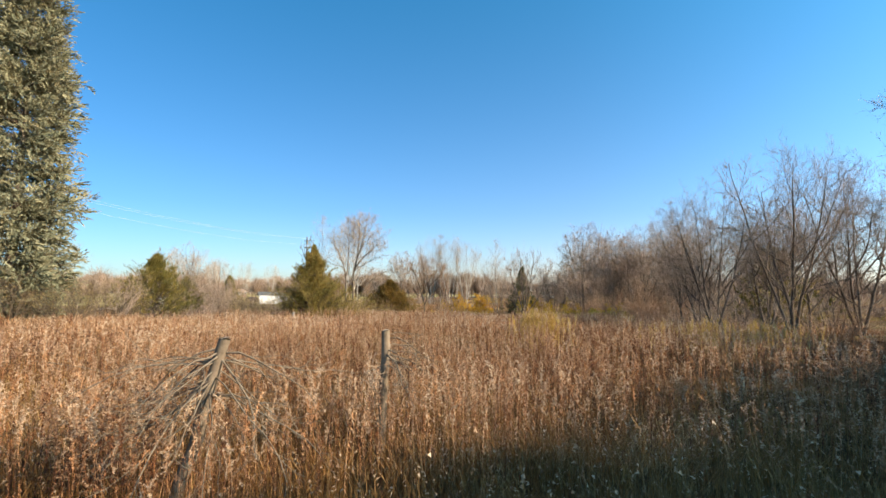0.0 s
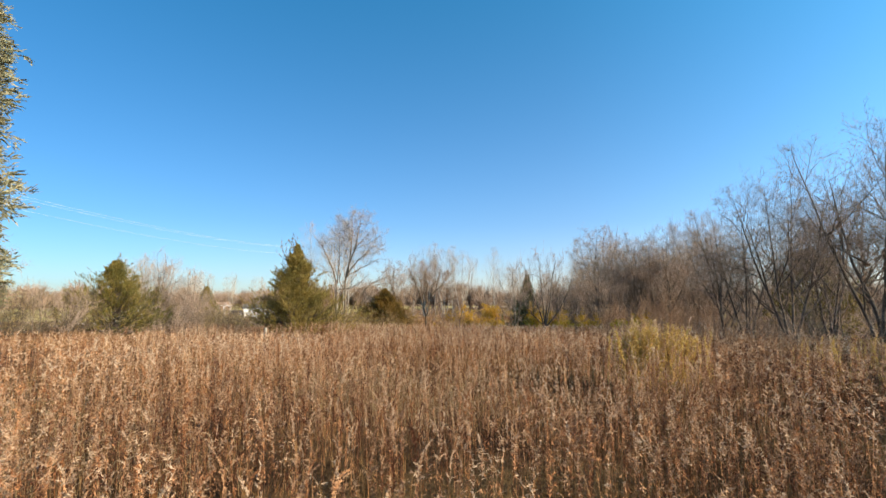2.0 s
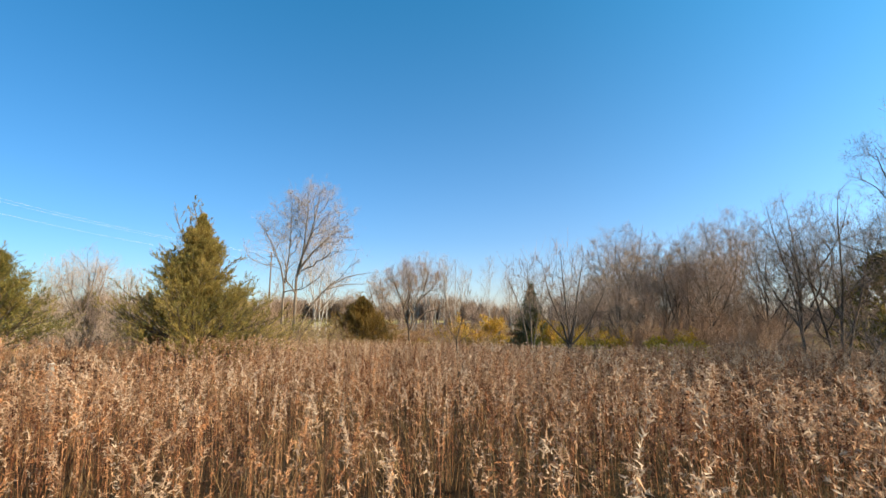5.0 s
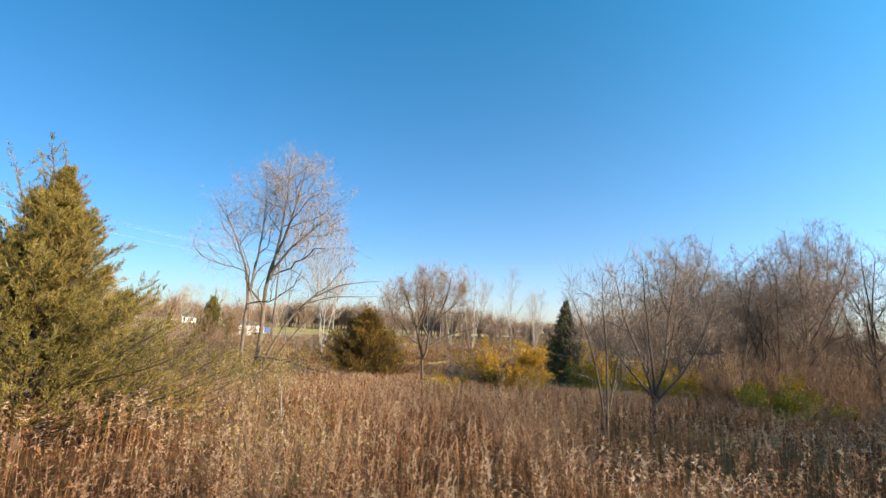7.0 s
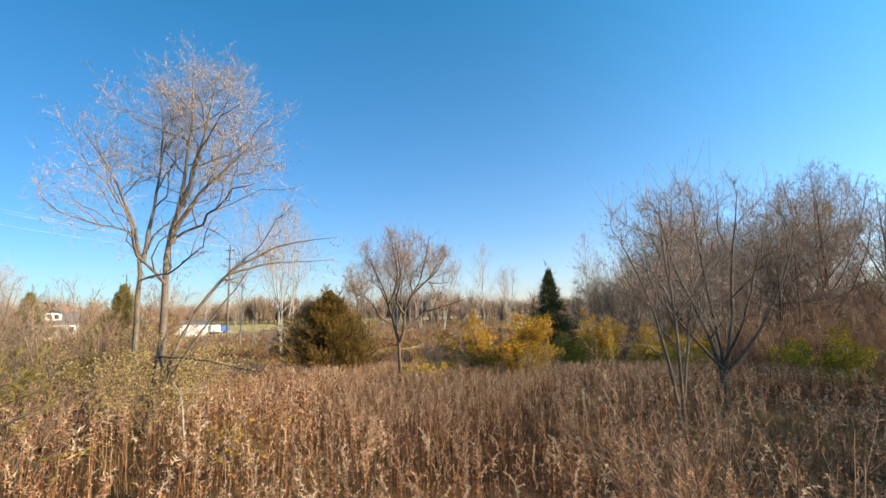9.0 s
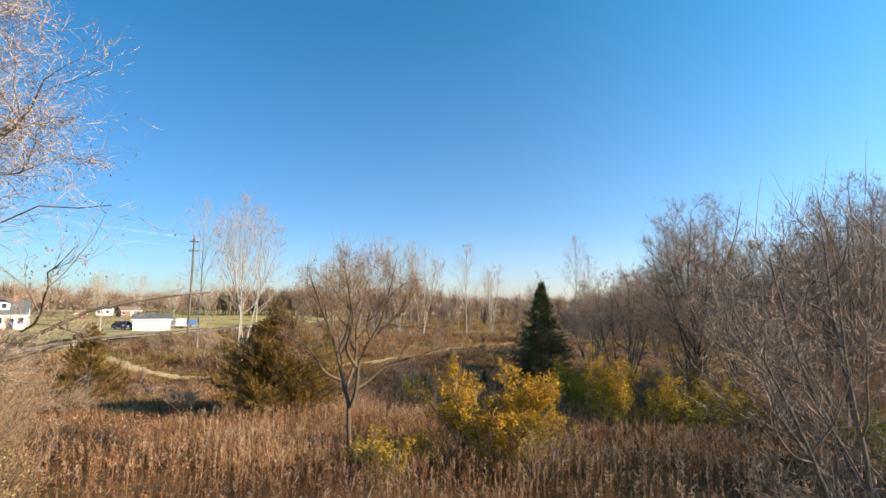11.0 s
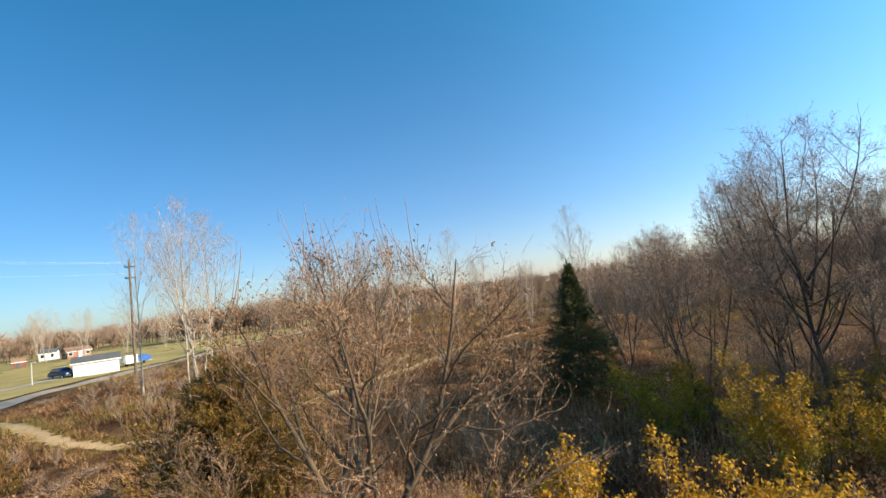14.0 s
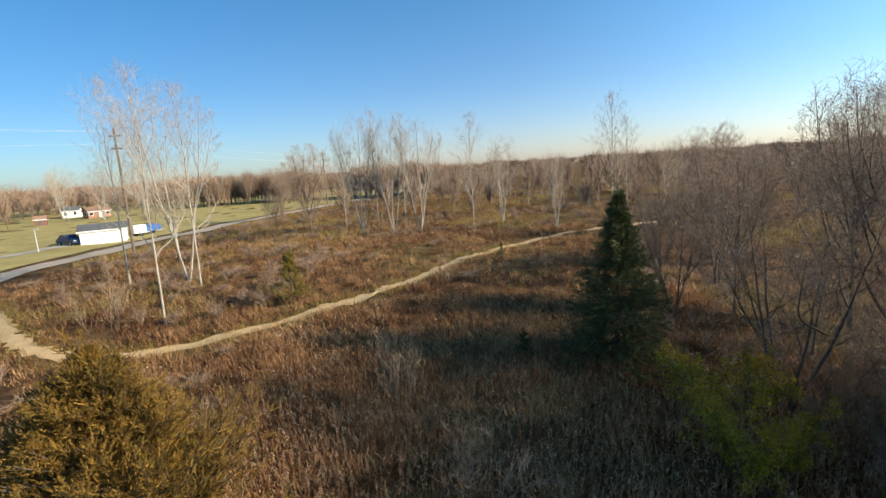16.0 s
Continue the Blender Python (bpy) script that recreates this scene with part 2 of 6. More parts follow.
def part_np(name, verts, tris, mat, parent, label="", smooth=False):
    ob = new(name, tri_mesh(name, verts, tris, [mat], None, smooth))
    ob.parent = parent
    return tagged(ob, label)


def part(name, bm, mat, parent, label=""):
    me = bpy.data.meshes.new(name)
    bm.to_mesh(me)
    bm.free()
    me.materials.append(mat)
    ob = new(name, me)
    ob.parent = parent
    return tagged(ob, label)


def thing(name, x, y, z, label, category, group="", kind="", turn=0.0):
    ob = new(name)
    ob.empty_display_size = 0.2
    ob.matrix_world = pose(x, y, z, 0, 0, turn)
    return tagged(ob, label, category, group, kind)


def unit(v):
    return v / np.maximum(np.linalg.norm(v, axis=-1, keepdims=True), 1e-9)


def tubes(pts, rad, sides):
    """Tapered tubes along polylines: pts (n, k, 3), rad (n, k)."""
    n, k, _ = pts.shape
    tan = unit(np.gradient(pts, axis=1))
    ref = np.where(np.abs(tan[..., 2:3]) > 0.9, np.array([1.0, 0, 0]), np.array([0, 0, 1.0]))
    u = unit(np.cross(tan, ref))
    v = np.cross(tan, u)
    a = np.arange(sides) * 2 * np.pi / sides
    ring = pts[:, :, None, :] + rad[:, :, None, None] * (np.cos(a)[None, None, :, None] * u[:, :, None, :] + np.sin(a)[None, None, :, None] * v[:, :, None, :])
    i = np.arange(k - 1)[:, None] * sides + np.arange(sides)[None, :]
    j = np.arange(k - 1)[:, None] * sides + (np.arange(sides)[None, :] + 1) % sides
    t = np.stack([np.stack([i, j, j + sides], -1), np.stack([i, j + sides, i + sides], -1)], 2).reshape(-1, 3)
    tris = (t[None] + (np.arange(n) * k * sides)[:, None, None]).reshape(-1, 3)
    return ring.reshape(-1, 3), tris


def spikes(p0, p1, width, rng):
    """Thin twigs from p0 to p1, one slender triangle each, turned at random."""
    d = unit(p1 - p0)
    s = unit(np.cross(d, rng.normal(size=d.shape))) * (np.asarray(width).reshape(-1, 1) * 0.5)
    v = np.stack([p0 - s, p0 + s, p1], 1).reshape(-1, 3)
    return v, np.arange(len(v)).reshape(-1, 3)


def flakes(pos, size, rng, long=1.6, hang=0.0):
    """Leaves: two triangles folded along the midrib, turned at random."""
    n = len(pos)
    d = rng.normal(size=(n, 3))
    d[:, 2] -= hang
    d = unit(d)
    s = unit(np.cross(d, rng.normal(size=(n, 3))))
    nn = np.cross(d, s)
    L = (np.asarray(size) * rng.uniform(0.7, 1.3, n)).reshape(-1, 1)
    W = L / long * 0.5
    a, b = pos, pos + d * L
    m = pos + d * L * 0.5
    l, r = m - s * W + nn * W * 0.4, m + s * W + nn * W * 0.4
    v = np.stack([a, l, b, r], 1).reshape(-1, 3)
    i = (np.arange(n) * 4)[:, None]
    t = np.concatenate([i + [[0, 1, 2]], i + [[0, 2, 3]]], 1).reshape(-1, 3)
    return v, t


def joined(pieces):
    vs, ts, o = [], [], 0
    for v, t in pieces:
        vs.append(v)
        ts.append(t + o)
        o += len(v)
    return np.concatenate(vs), np.concatenate(ts)


# ---- bare trees ----
def curve(rng, p0, d0, length, k, wob, up):
    """Branch lines that start at p0 along d0, wander, and turn up (or down)."""
    n = len(p0)
    pts = np.empty((n, k, 3))
    pts[:, 0] = p0
    d = d0.copy()
    step = (length / (k - 1))[:, None]
    for i in range(1, k):
        d = unit(d + rng.normal(size=(n, 3)) * wob + np.array([0, 0, up]))
        pts[:, i] = pts[:, i - 1] + d * step
    return pts


def grow(rng, stems, levels):
    """stems: (start, direction, length, radius) each. levels: dicts. Gives a list of (points, radii) by level."""
    p = np.array([s[0] for s in stems], float)
    d = unit(np.array([s[1] for s in stems], float))
    L = np.array([s[2] for s in stems], float)
    R = np.array([s[3] for s in stems], float)
    out = []
    for lev in levels:
        k = lev["k"]
        pts = curve(rng, p, d, L, k, lev["wob"], lev["up"])
        f = np.linspace(0, 1, k)
        rad = R[:, None] * (lev.get("tip", 0.25) + (1 - lev.get("tip", 0.25)) * (1 - f[None, :]) ** 0.8)
        out.append((pts, rad))
        c = lev.get("n", 0)
        if not c:
            break
        n = len(p)
        fr = lev["f0"] + (1 - lev["f0"]) * (np.arange(c)[None, :] + rng.uniform(0.1, 0.9, (n, c))) / c
        fr = np.clip(fr, 0, 0.995)
        pos = fr * (k - 1)
        i0 = pos.astype(int)
        w = (pos - i0)[..., None]
        rows = np.arange(n)[:, None]
        q = pts[rows, i0] * (1 - w) + pts[rows, i0 + 1] * w
        t = unit(pts[rows, i0 + 1] - pts[rows, i0])
        side = unit(np.cross(t, rng.normal(size=t.shape)))
        side[..., 2] += lev.get("lift", 0.15)
        ang = np.radians(rng.uniform(*lev["ang"], (n, c)))[..., None]
        dn = unit(t * np.cos(ang) + unit(side) * np.sin(ang))
        ln = L[:, None] * rng.uniform(*lev["ratio"], (n, c)) * (1 - lev.get("short", 0.45) * fr)
        rr = rad[rows, i0] * lev.get("rr", 0.55)
        p, d, L, R = q.reshape(-1, 3), dn.reshape(-1, 3), ln.ravel(), rr.ravel()
    return out


def fitted(levels, height, half=None):
    """Scales a grown tree to a height, and to a half width or to (left, right) reaches along x."""
    allp = np.concatenate([p.reshape(-1, 3) for p, _ in levels])
    sz = height / np.percentile(allp[:, 2], 99.0)
    if half is None:
        return [(p * sz, r) for p, r in levels]
    lo, hi = np.percentile(allp[:, 0], 1.5), np.percentile(allp[:, 0], 98.5)
    a, b = half if isinstance(half, tuple) else (-half, half)
    sy = (b - a) / 2 / np.percentile(np.abs(allp[:, 1]), 97)
    out = []
    for p, r in levels:
        q = p * np.array([1.0, sy, sz])
        q[..., 0] = np.where(p[..., 0] > 0, p[..., 0] * b / hi, p[..., 0] * a / lo)
        out.append((q, r))
    return out


def shrub(name, x, y, height, half, seed, label, stems=9, leaves=0, leaf_mat=None, leaf_size=0.06, bark=None, twig=None, n=(6, 6, 5), twig_w=0.007, r0=0.02, lean=0.8, category="shrub", group="", z=None, low=0.15, top_mat=None, top=0.62):
    rng = np.random.default_rng(seed)
    st = []
    for i in range(stems):
        a = rng.uniform(0, 2 * np.pi)
        t = lean * math.sqrt(rng.uniform(0.02, 1))
        st.append(((0.15 * half * np.cos(a), 0.15 * half * np.sin(a), 0), (t * np.cos(a), t * np.sin(a), 1), rng.uniform(0.6, 1.0), r0 * rng.uniform(0.6, 1.1)))
    levels = [
        dict(k=7, wob=0.10, up=0.05, n=n[0], f0=low, ang=(20, 50), ratio=(0.35, 0.6), short=0.4, rr=0.6, tip=0.3),
        dict(k=5, wob=0.13, up=0.06, n=n[1], f0=0.15, ang=(22, 55), ratio=(0.35, 0.65), short=0.35, rr=0.6, tip=0.4),
        dict(k=4, wob=0.16, up=0.04, n=n[2], f0=0.1, ang=(25, 60), ratio=(0.4, 0.7), short=0.3, rr=0.8, tip=0.5),
        dict(k=2, wob=0.15, up=0.0)]
    lv = fitted(grow(rng, st, levels), height, half)
    ob = thing(name, x, y, (gz(x, y) if z is None else z) - 0.05, label, category, group)
    for i in range(stems):
        part_np("stem", *tubes(lv[0][0][i:i + 1], np.maximum(lv[0][1][i:i + 1], 0.0035), 5), bark or BARK, ob, smooth=True)
    p1, p2, p3 = lv[1][0], lv[2][0], lv[3][0]
    pieces = [tubes(p1, np.maximum(lv[1][1], 0.0022), 3)] + [spikes(p2[:, i], p2[:, i + 1], twig_w * (1.2 - 0.2 * i), rng) for i in range(3)] + [spikes(p3[:, 0], p3[:, 1], twig_w * 0.75, rng)]
    part_np("crown", *joined(pieces), twig or TWIG, ob)
    if leaves:
        tips = np.concatenate([p3[:, 1], p2[:, 3], p2[:, 2], p1[:, 4]])
        at = tips[rng.integers(0, len(tips), leaves)] + rng.normal(size=(leaves, 3)) * 0.05
        # top and +x leaves take a yellower, brighter material: sunlight put into the colour
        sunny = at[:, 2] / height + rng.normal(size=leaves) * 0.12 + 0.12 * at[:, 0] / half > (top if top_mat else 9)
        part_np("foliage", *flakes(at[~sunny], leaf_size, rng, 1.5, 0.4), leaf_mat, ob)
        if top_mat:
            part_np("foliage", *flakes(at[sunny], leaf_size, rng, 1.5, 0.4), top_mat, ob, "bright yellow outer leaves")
    return ob


# ---- bare trees with a crown of a given outline ----
def bent(rng, points, k, wob):
    """A smooth crooked line of k points through the given ones."""
    p = np.array(points, float)
    s = np.concatenate([[0], np.cumsum(np.linalg.norm(np.diff(p, axis=0), axis=1))])
    u = np.linspace(0, s[-1], k)
    q = np.stack([np.interp(u, s, p[:, i]) for i in range(3)], 1)
    for _ in range(2):
        q[1:-1] = 0.5 * q[1:-1] + 0.25 * (q[:-2] + q[2:])
    q[1:] += np.cumsum(rng.normal(size=(k - 1, 3)) * wob * s[-1] / k, axis=0)
    return q


def crown_reach(crown, seed):
    """How far a branch may run from q along d before it leaves the lumpy crown."""
    cx, cy, cz, rx, ry, up, down = crown
    steps = np.linspace(0, 1, 13)

    def reach(q, d, most):
        p = q[:, None, :] + d[:, None, :] * (steps[None, :, None] * most[:, None, None])
        x, y, z = (p[..., 0] - cx) / rx, (p[..., 1] - cy) / ry, p[..., 2] - cz
        z = np.where(z > 0, z / up, z / down)
        az = np.arctan2(y, x)
        edge = 1 + 0.15 * np.sin(3 * az + seed) * (1 - z * z).clip(0, 1) + 0.10 * np.sin(5 * az - 1.7 * seed + 5 * z) + 0.06 * np.sin(9 * az + 7 * z)
        inside = x * x + y * y + z * z < edge
        run = np.cumprod(inside, axis=1).sum(1) / 13.0
        return most * np.clip(run, 0.0, 1)
    return reach


def offshoots(rng, pts, rad, L, spec, reach):
    """Side branches along every line of pts: places, ways, lengths and thickness."""
    n, k, _ = pts.shape
    c = spec["n"]
    fr = np.clip(spec["f0"] + (1 - spec["f0"]) * (np.arange(c)[None, :] + rng.uniform(0.0, 1.0, (n, c))) / c, 0, 0.995)
    pos = fr * (k - 1)
    i0 = pos.astype(int)
    w = (pos - i0)[..., None]
    rows = np.arange(n)[:, None]
    q = pts[rows, i0] * (1 - w) + pts[rows, i0 + 1] * w
    t = unit(pts[rows, i0 + 1] - pts[rows, i0])
    # branches part to alternate sides
    turn = rng.uniform(0, 2 * np.pi, (n, 1)) + np.arange(c)[None, :] * 2.4 + rng.normal(size=(n, c)) * 0.5
    ref = np.where(np.abs(t[..., 2:3]) > 0.85, np.array([1.0, 0, 0]), np.array([0, 0, 1.0]))
    u = unit(np.cross(t, ref))
    v = np.cross(t, u)
    side = u * np.cos(turn)[..., None] + v * np.sin(turn)[..., None]
    side[..., 2] += spec.get("lift", 0.1)
    a = np.radians(rng.uniform(*spec["ang"], (n, c)))[..., None]
    d = unit(t * np.cos(a) + unit(side) * np.sin(a)).reshape(-1, 3)
    q = q.reshape(-1, 3)
    ln = (L[:, None] * rng.uniform(*spec["ratio"], (n, c)) * (1 - spec.get("short", 0.4) * fr)).ravel()
    r = (rad[rows, i0] * spec.get("rr", 0.6)).ravel()
    if reach is not None:
        ln = reach(q, d, ln)
    ok = ln > spec.get("least", 0.12)
    return q[ok], d[ok], ln[ok], r[ok]


def limbed_tree(name, x, y, stems, crown, seed, label, n=(9, 8, 7, 5), ang=(30, 58), up=0.05, wob=0.16, bark=None, twig=None, twig_w=0.008, leaves=0, leaf_mat=None, leaf_size=0.05, group="", category="tree", sink=0.1, f0=0.25, whips=0,
                limb_len=0.75, tip=0.10):
    """A leafless tree: stems along given lines, limbs and branches that fill a lumpy crown, fine twigs at their ends."""
    rng = np.random.default_rng(seed)
    bark, twig = bark or BARK, twig or TWIG
    reach = crown_reach(crown, seed)
    ob = thing(name, x, y, gz(x, y) - sink, label, category, group)
    K = 14
    p0 = np.array([bent(rng, pts, K, wob * 0.22) for pts, _ in stems])
    f = np.linspace(0, 1, K)
    r0 = np.array([r * (tip + (1 - tip) * (1 - f) ** 0.85) for _, r in stems])
    for i in range(len(stems)):
        rr = r0[i].copy()
        rr[0] *= 1.25
        part_np("trunk", *tubes(p0[i:i + 1], np.maximum(rr[None], 0.006), 8), bark, ob, smooth=True)
    L0 = np.linalg.norm(np.diff(p0, axis=1), axis=2).sum(1)
    q, d, L1, R1 = offshoots(rng, p0, r0, L0 * limb_len, dict(n=n[0], f0=f0, ang=ang, ratio=(0.55, 1.0), short=0.42, rr=0.55, lift=0.05, least=0.25), reach)
    p1 = curve(rng, q, d, L1, 9, wob, up)
    r1 = np.maximum(R1, 0.008)[:, None] * (0.18 + 0.82 * (1 - np.linspace(0, 1, 9)) ** 0.8)[None]
    q, d, L2, R2 = offshoots(rng, p1, r1, L1, dict(n=n[1], f0=0.12, ang=(30, 65), ratio=(0.40, 0.75), short=0.35, rr=0.6, lift=0.12, least=0.05), reach)
    p2 = curve(rng, q, d, L2, 6, wob * 1.1, up * 0.8)
    r2 = np.maximum(R2, 0.004)[:, None] * (0.35 + 0.65 * (1 - np.linspace(0, 1, 6)))[None]
    # each limb with the branches that start on it
    near = np.array([np.argmin(((p1 - s) ** 2).sum(2).min(1)) for s in q]) if len(q) else np.zeros(0, int)
    for i in range(len(p1)):
        m = near == i
        pieces = [tubes(p1[i:i + 1], r1[i:i + 1], 5)]
        if m.any():
            pieces.append(tubes(p2[m], r2[m], 3))
        part_np("limb", *joined(pieces), bark, ob, smooth=True)
    q3, d3, L3, R3 = offshoots(rng, p2, r2, np.maximum(L2, 0.5), dict(n=n[2], f0=0.05, ang=(25, 62), ratio=(0.45, 0.85), short=0.3, rr=0.7, lift=0.10, least=0.08), None)
    e3, g3, M3, S3 = offshoots(rng, p1, r1, np.full(len(p1), 1.0), dict(n=6, f0=0.35, ang=(25, 60), ratio=(0.45, 0.9), short=0.2, rr=0.5, lift=0.1), None)
    q3, d3, L3 = np.concatenate([q3, e3]), np.concatenate([d3, g3]), np.concatenate([L3, M3])
    e3, g3, M3, S3 = offshoots(rng, p0[:, 5:], r0[:, 5:], np.full(len(p0), 1.0), dict(n=14, f0=0.2, ang=(25, 60), ratio=(0.5, 1.0), short=0.2, rr=0.5, lift=0.1), None)
    q3, d3, L3 = np.concatenate([q3, e3]), np.concatenate([d3, g3]), np.concatenate([L3, M3])
    p3 = curve(rng, q3, d3, L3, 5, wob * 1.2, up * 1.2)
    q4, d4, L4, _ = offshoots(rng, p3, np.full(p3.shape[:2], 0.003), L3, dict(n=n[3], f0=0.1, ang=(22, 58), ratio=(0.35, 0.75), short=0.3, lift=0.08), None)
    p4 = curve(rng, q4, d4, L4, 3, wob, up)
    pieces = [spikes(p3[:, i], p3[:, i + 1] + (p3[:, i + 1] - p3[:, i]) * (0.4 if i < 3 else 0), twig_w * (1.7 - 0.3 * i), rng) for i in range(4)]
    pieces += [spikes(p4[:, 0], p4[:, 1] + (p4[:, 1] - p4[:, 0]) * 0.4, twig_w * 0.85, rng), spikes(p4[:, 1], p4[:, 2], twig_w * 0.7, rng)]
    if whips:
        # straight young shoots that stand up out of the crown
        top = np.argsort(-p2[:, -1, 2])[:whips * 3]
        s = rng.choice(top, whips, replace=False)
        w0 = curve(rng, p2[s, -1], unit(np.array([0, 0, 1.0]) + rng.normal(size=(whips, 3)) * 0.22), rng.uniform(0.5, 1.15, whips), 6, 0.05, 0.08)
        for i in range(whips):
            part_np("shoot", *tubes(w0[i:i + 1], np.linspace(0.006, 0.0022, 6)[None], 4), twig, ob, smooth=True)
    part_np("crown", *joined(pieces), twig, ob)
    if leaves:
        tips = np.concatenate([p4[:, 2], p4[:, 1], p3[:, 4], p3[:, 2]])
        at = tips[rng.integers(0, len(tips), leaves)] + rng.normal(size=(leaves, 3)) * 0.03
        part_np("foliage", *flakes(at, leaf_size, rng, 1.7, 0.7), leaf_mat, ob)
    return ob


# ---- evergreens ----
def spray_bank(rng, count, leaflets, flat, thick):
    """Small feathered sprays of needles along +x, one unit long."""
    bank = []
    for _ in range(count):
        v = []
        for i in range(leaflets):
            f = (i + 0.3) / leaflets
            a = rng.uniform(0, 2 * np.pi)
            side = np.array([0, np.cos(a), np.sin(a) * flat])
            base = np.array([f * 0.85, 0, 0]) + rng.normal(size=3) * 0.03
            tip = base + np.array([rng.uniform(0.22, 0.4), 0, 0]) + side * rng.uniform(0.18, 0.36) * (1.15 - 0.6 * f)
            w = unit(np.cross(tip - base, rng.normal(size=3))) * thick
            v += [base - w, base + w, tip]
        v += [np.array([0, -thick, 0]), np.array([0, thick, 0]), np.array([1.05, 0, 0])]
        bank.append(np.array(v))
    return np.array(bank)


def placed_sprays(rng, bank, pos, axis, size):
    n = len(pos)
    x = unit(axis)
    y = unit(np.cross(x, rng.normal(size=(n, 3))))
    z = np.cross(x, y)
    fr = np.stack([x, y, z], 1) * size[:, None, None]
    b = bank[rng.integers(0, len(bank), n)]
    v = np.einsum("nki,nij->nkj", b, fr) + pos[:, None, :]
    v = v.reshape(-1, 3)
    return v, np.arange(len(v)).reshape(-1, 3)


def along(rng, br, m, lo, power):
    """Points and ways at m places on each line of br."""
    n, k, _ = br.shape
    fr = np.clip(lo + (1 - lo) * rng.uniform(0, 1, (n, m)) ** power, 0, 0.999)
    pos = fr * (k - 1)
    i0 = pos.astype(int)
    w = (pos - i0)[..., None]
    rows = np.arange(n)[:, None]
    return (br[rows, i0] * (1 - w) + br[rows, i0 + 1] * w), unit(br[rows, i0 + 1] - br[rows, i0]), fr


def conifer(name, x, y, height, half, seed, label, mat, kind="juniper", branches=150, sub=5, sprays=13, spray=0.20, leaflets=7, z=None, low=0.03, thick=0.03, profile=0.8, trunk=0.10,
            group="", bare=0.0, leaders=1, hug=0.05, category="tree", lobes=60):
    """An evergreen: trunk, branches with side shoots, and sprays of needles along them."""
    rng = np.random.default_rng(seed)
    gzz = (gz(x, y) if z is None else z) - 0.1
    ob = thing(name, x, y, gzz, label, category, group)
    tr = curve(rng, np.zeros((1, 3)), np.array([[0, 0, 1.0]]), np.array([height * 0.96]), 10, 0.015, 0.25)
    part_np("trunk", *tubes(tr, np.linspace(trunk, 0.012, 10)[None], 8), BARK, ob, smooth=True)
    lob = rng.integers(0, lobes, branches)
    h = np.clip((low + (1 - low) * (np.arange(lobes) + rng.uniform(0, 1, lobes)) / lobes * 0.97)[lob] + rng.normal(size=branches) * 0.022, 0.01, 0.98)
    az = (np.arange(lobes) * 2.4 + rng.uniform(-0.5, 0.5, lobes))[lob] + rng.normal(size=branches) * 0.24 * (1 + 1.5 * h)
    lump = rng.uniform(0.72, 1.12, lobes)[lob]
    ln = half * np.clip((1 - h) ** profile, 0.05, 1) * rng.uniform(0.70, 1.06, branches) * lump
    if kind == "juniper":
        el = np.radians(14 + 46 * h + rng.uniform(-10, 16, branches))
        up, low_up = 0.09, 0.10
    else:
        el = np.radians(-14 + 48 * h ** 1.3 + rng.uniform(-9, 9, branches))
        up, low_up = 0.03, 0.02
    d = np.stack([np.cos(az) * np.cos(el), np.sin(az) * np.cos(el), np.sin(el)], 1)
    p0 = np.stack([np.zeros(branches), np.zeros(branches), h * height * 0.93], 1)
    st = [(p0[i], d[i], ln[i], 0.006 + 0.010 * ln[i]) for i in range(branches)]
    for i in range(leaders):
        a = rng.uniform(0, 2 * np.pi)
        f = rng.uniform(0.55, 0.72)
        st.append(((0.02, 0, f * height), (0.30 * np.cos(a), 0.30 * np.sin(a), 1), height * rng.uniform(0.82, 0.96) - f * height, 0.02))
    st.append(((0, 0, height * 0.80), (0, 0, 1), height * 0.2, 0.02))
    lv = grow(rng, st, [dict(k=6, wob=0.07, up=up, n=sub, f0=0.15, ang=(24, 55), ratio=(0.30, 0.55), short=0.45, rr=0.6, tip=0.3, lift=0.3 if kind == "juniper" else -0.05), dict(k=4, wob=0.10, up=low_up, tip=0.4)])
    r = np.percentile(np.hypot(lv[0][0][..., 0], lv[0][0][..., 1])[:, -1], 96)
    s = np.array([half / r, half / r, 1.0])
    b1, b2 = lv[0][0] * s, lv[1][0] * s
    tagged(part_np("branchwork", *joined([tubes(b1, lv[0][1], 3)] + [spikes(b2[:, i], b2[:, i + 1], 0.010, rng) for i in range(3)]), BARK, ob), kind="stuff")
    bank = spray_bank(rng, 24, leaflets, 0.9 if kind == "juniper" else 0.6, thick)
    q1, t1, f1 = along(rng, b1, sprays * 2, 0.25, 0.8)
    q2, t2, f2 = along(rng, b2, sprays, 0.05, 0.85)
    q = np.concatenate([q1.reshape(-1, 3), q2.reshape(-1, 3)])
    t = np.concatenate([t1.reshape(-1, 3), t2.reshape(-1, 3)])
    fr = np.concatenate([f1.ravel(), f2.ravel()])
    off = rng.normal(size=t.shape)
    if kind != "juniper":
        off[:, 2] *= 0.5
    off = unit(off)
    q = q + off * (hug * (1.25 - fr) * rng.uniform(0, 1, len(fr)))[:, None]
    ax = t * 0.9 + off * 0.55 + np.array([0, 0, 0.30 if kind == "juniper" else -0.05])
    hh = q[:, 2] / height
    size = spray * rng.uniform(0.6, 1.3, len(q)) * np.clip(1.1 - 0.35 * hh, 0.5, 1.2)
    keep = rng.uniform(size=len(q)) > bare * np.clip(1 - hh / 0.5, 0, 1)
    part_np("foliage", *placed_sprays(rng, bank, q[keep], ax[keep], size[keep]), mat, ob)
    return ob


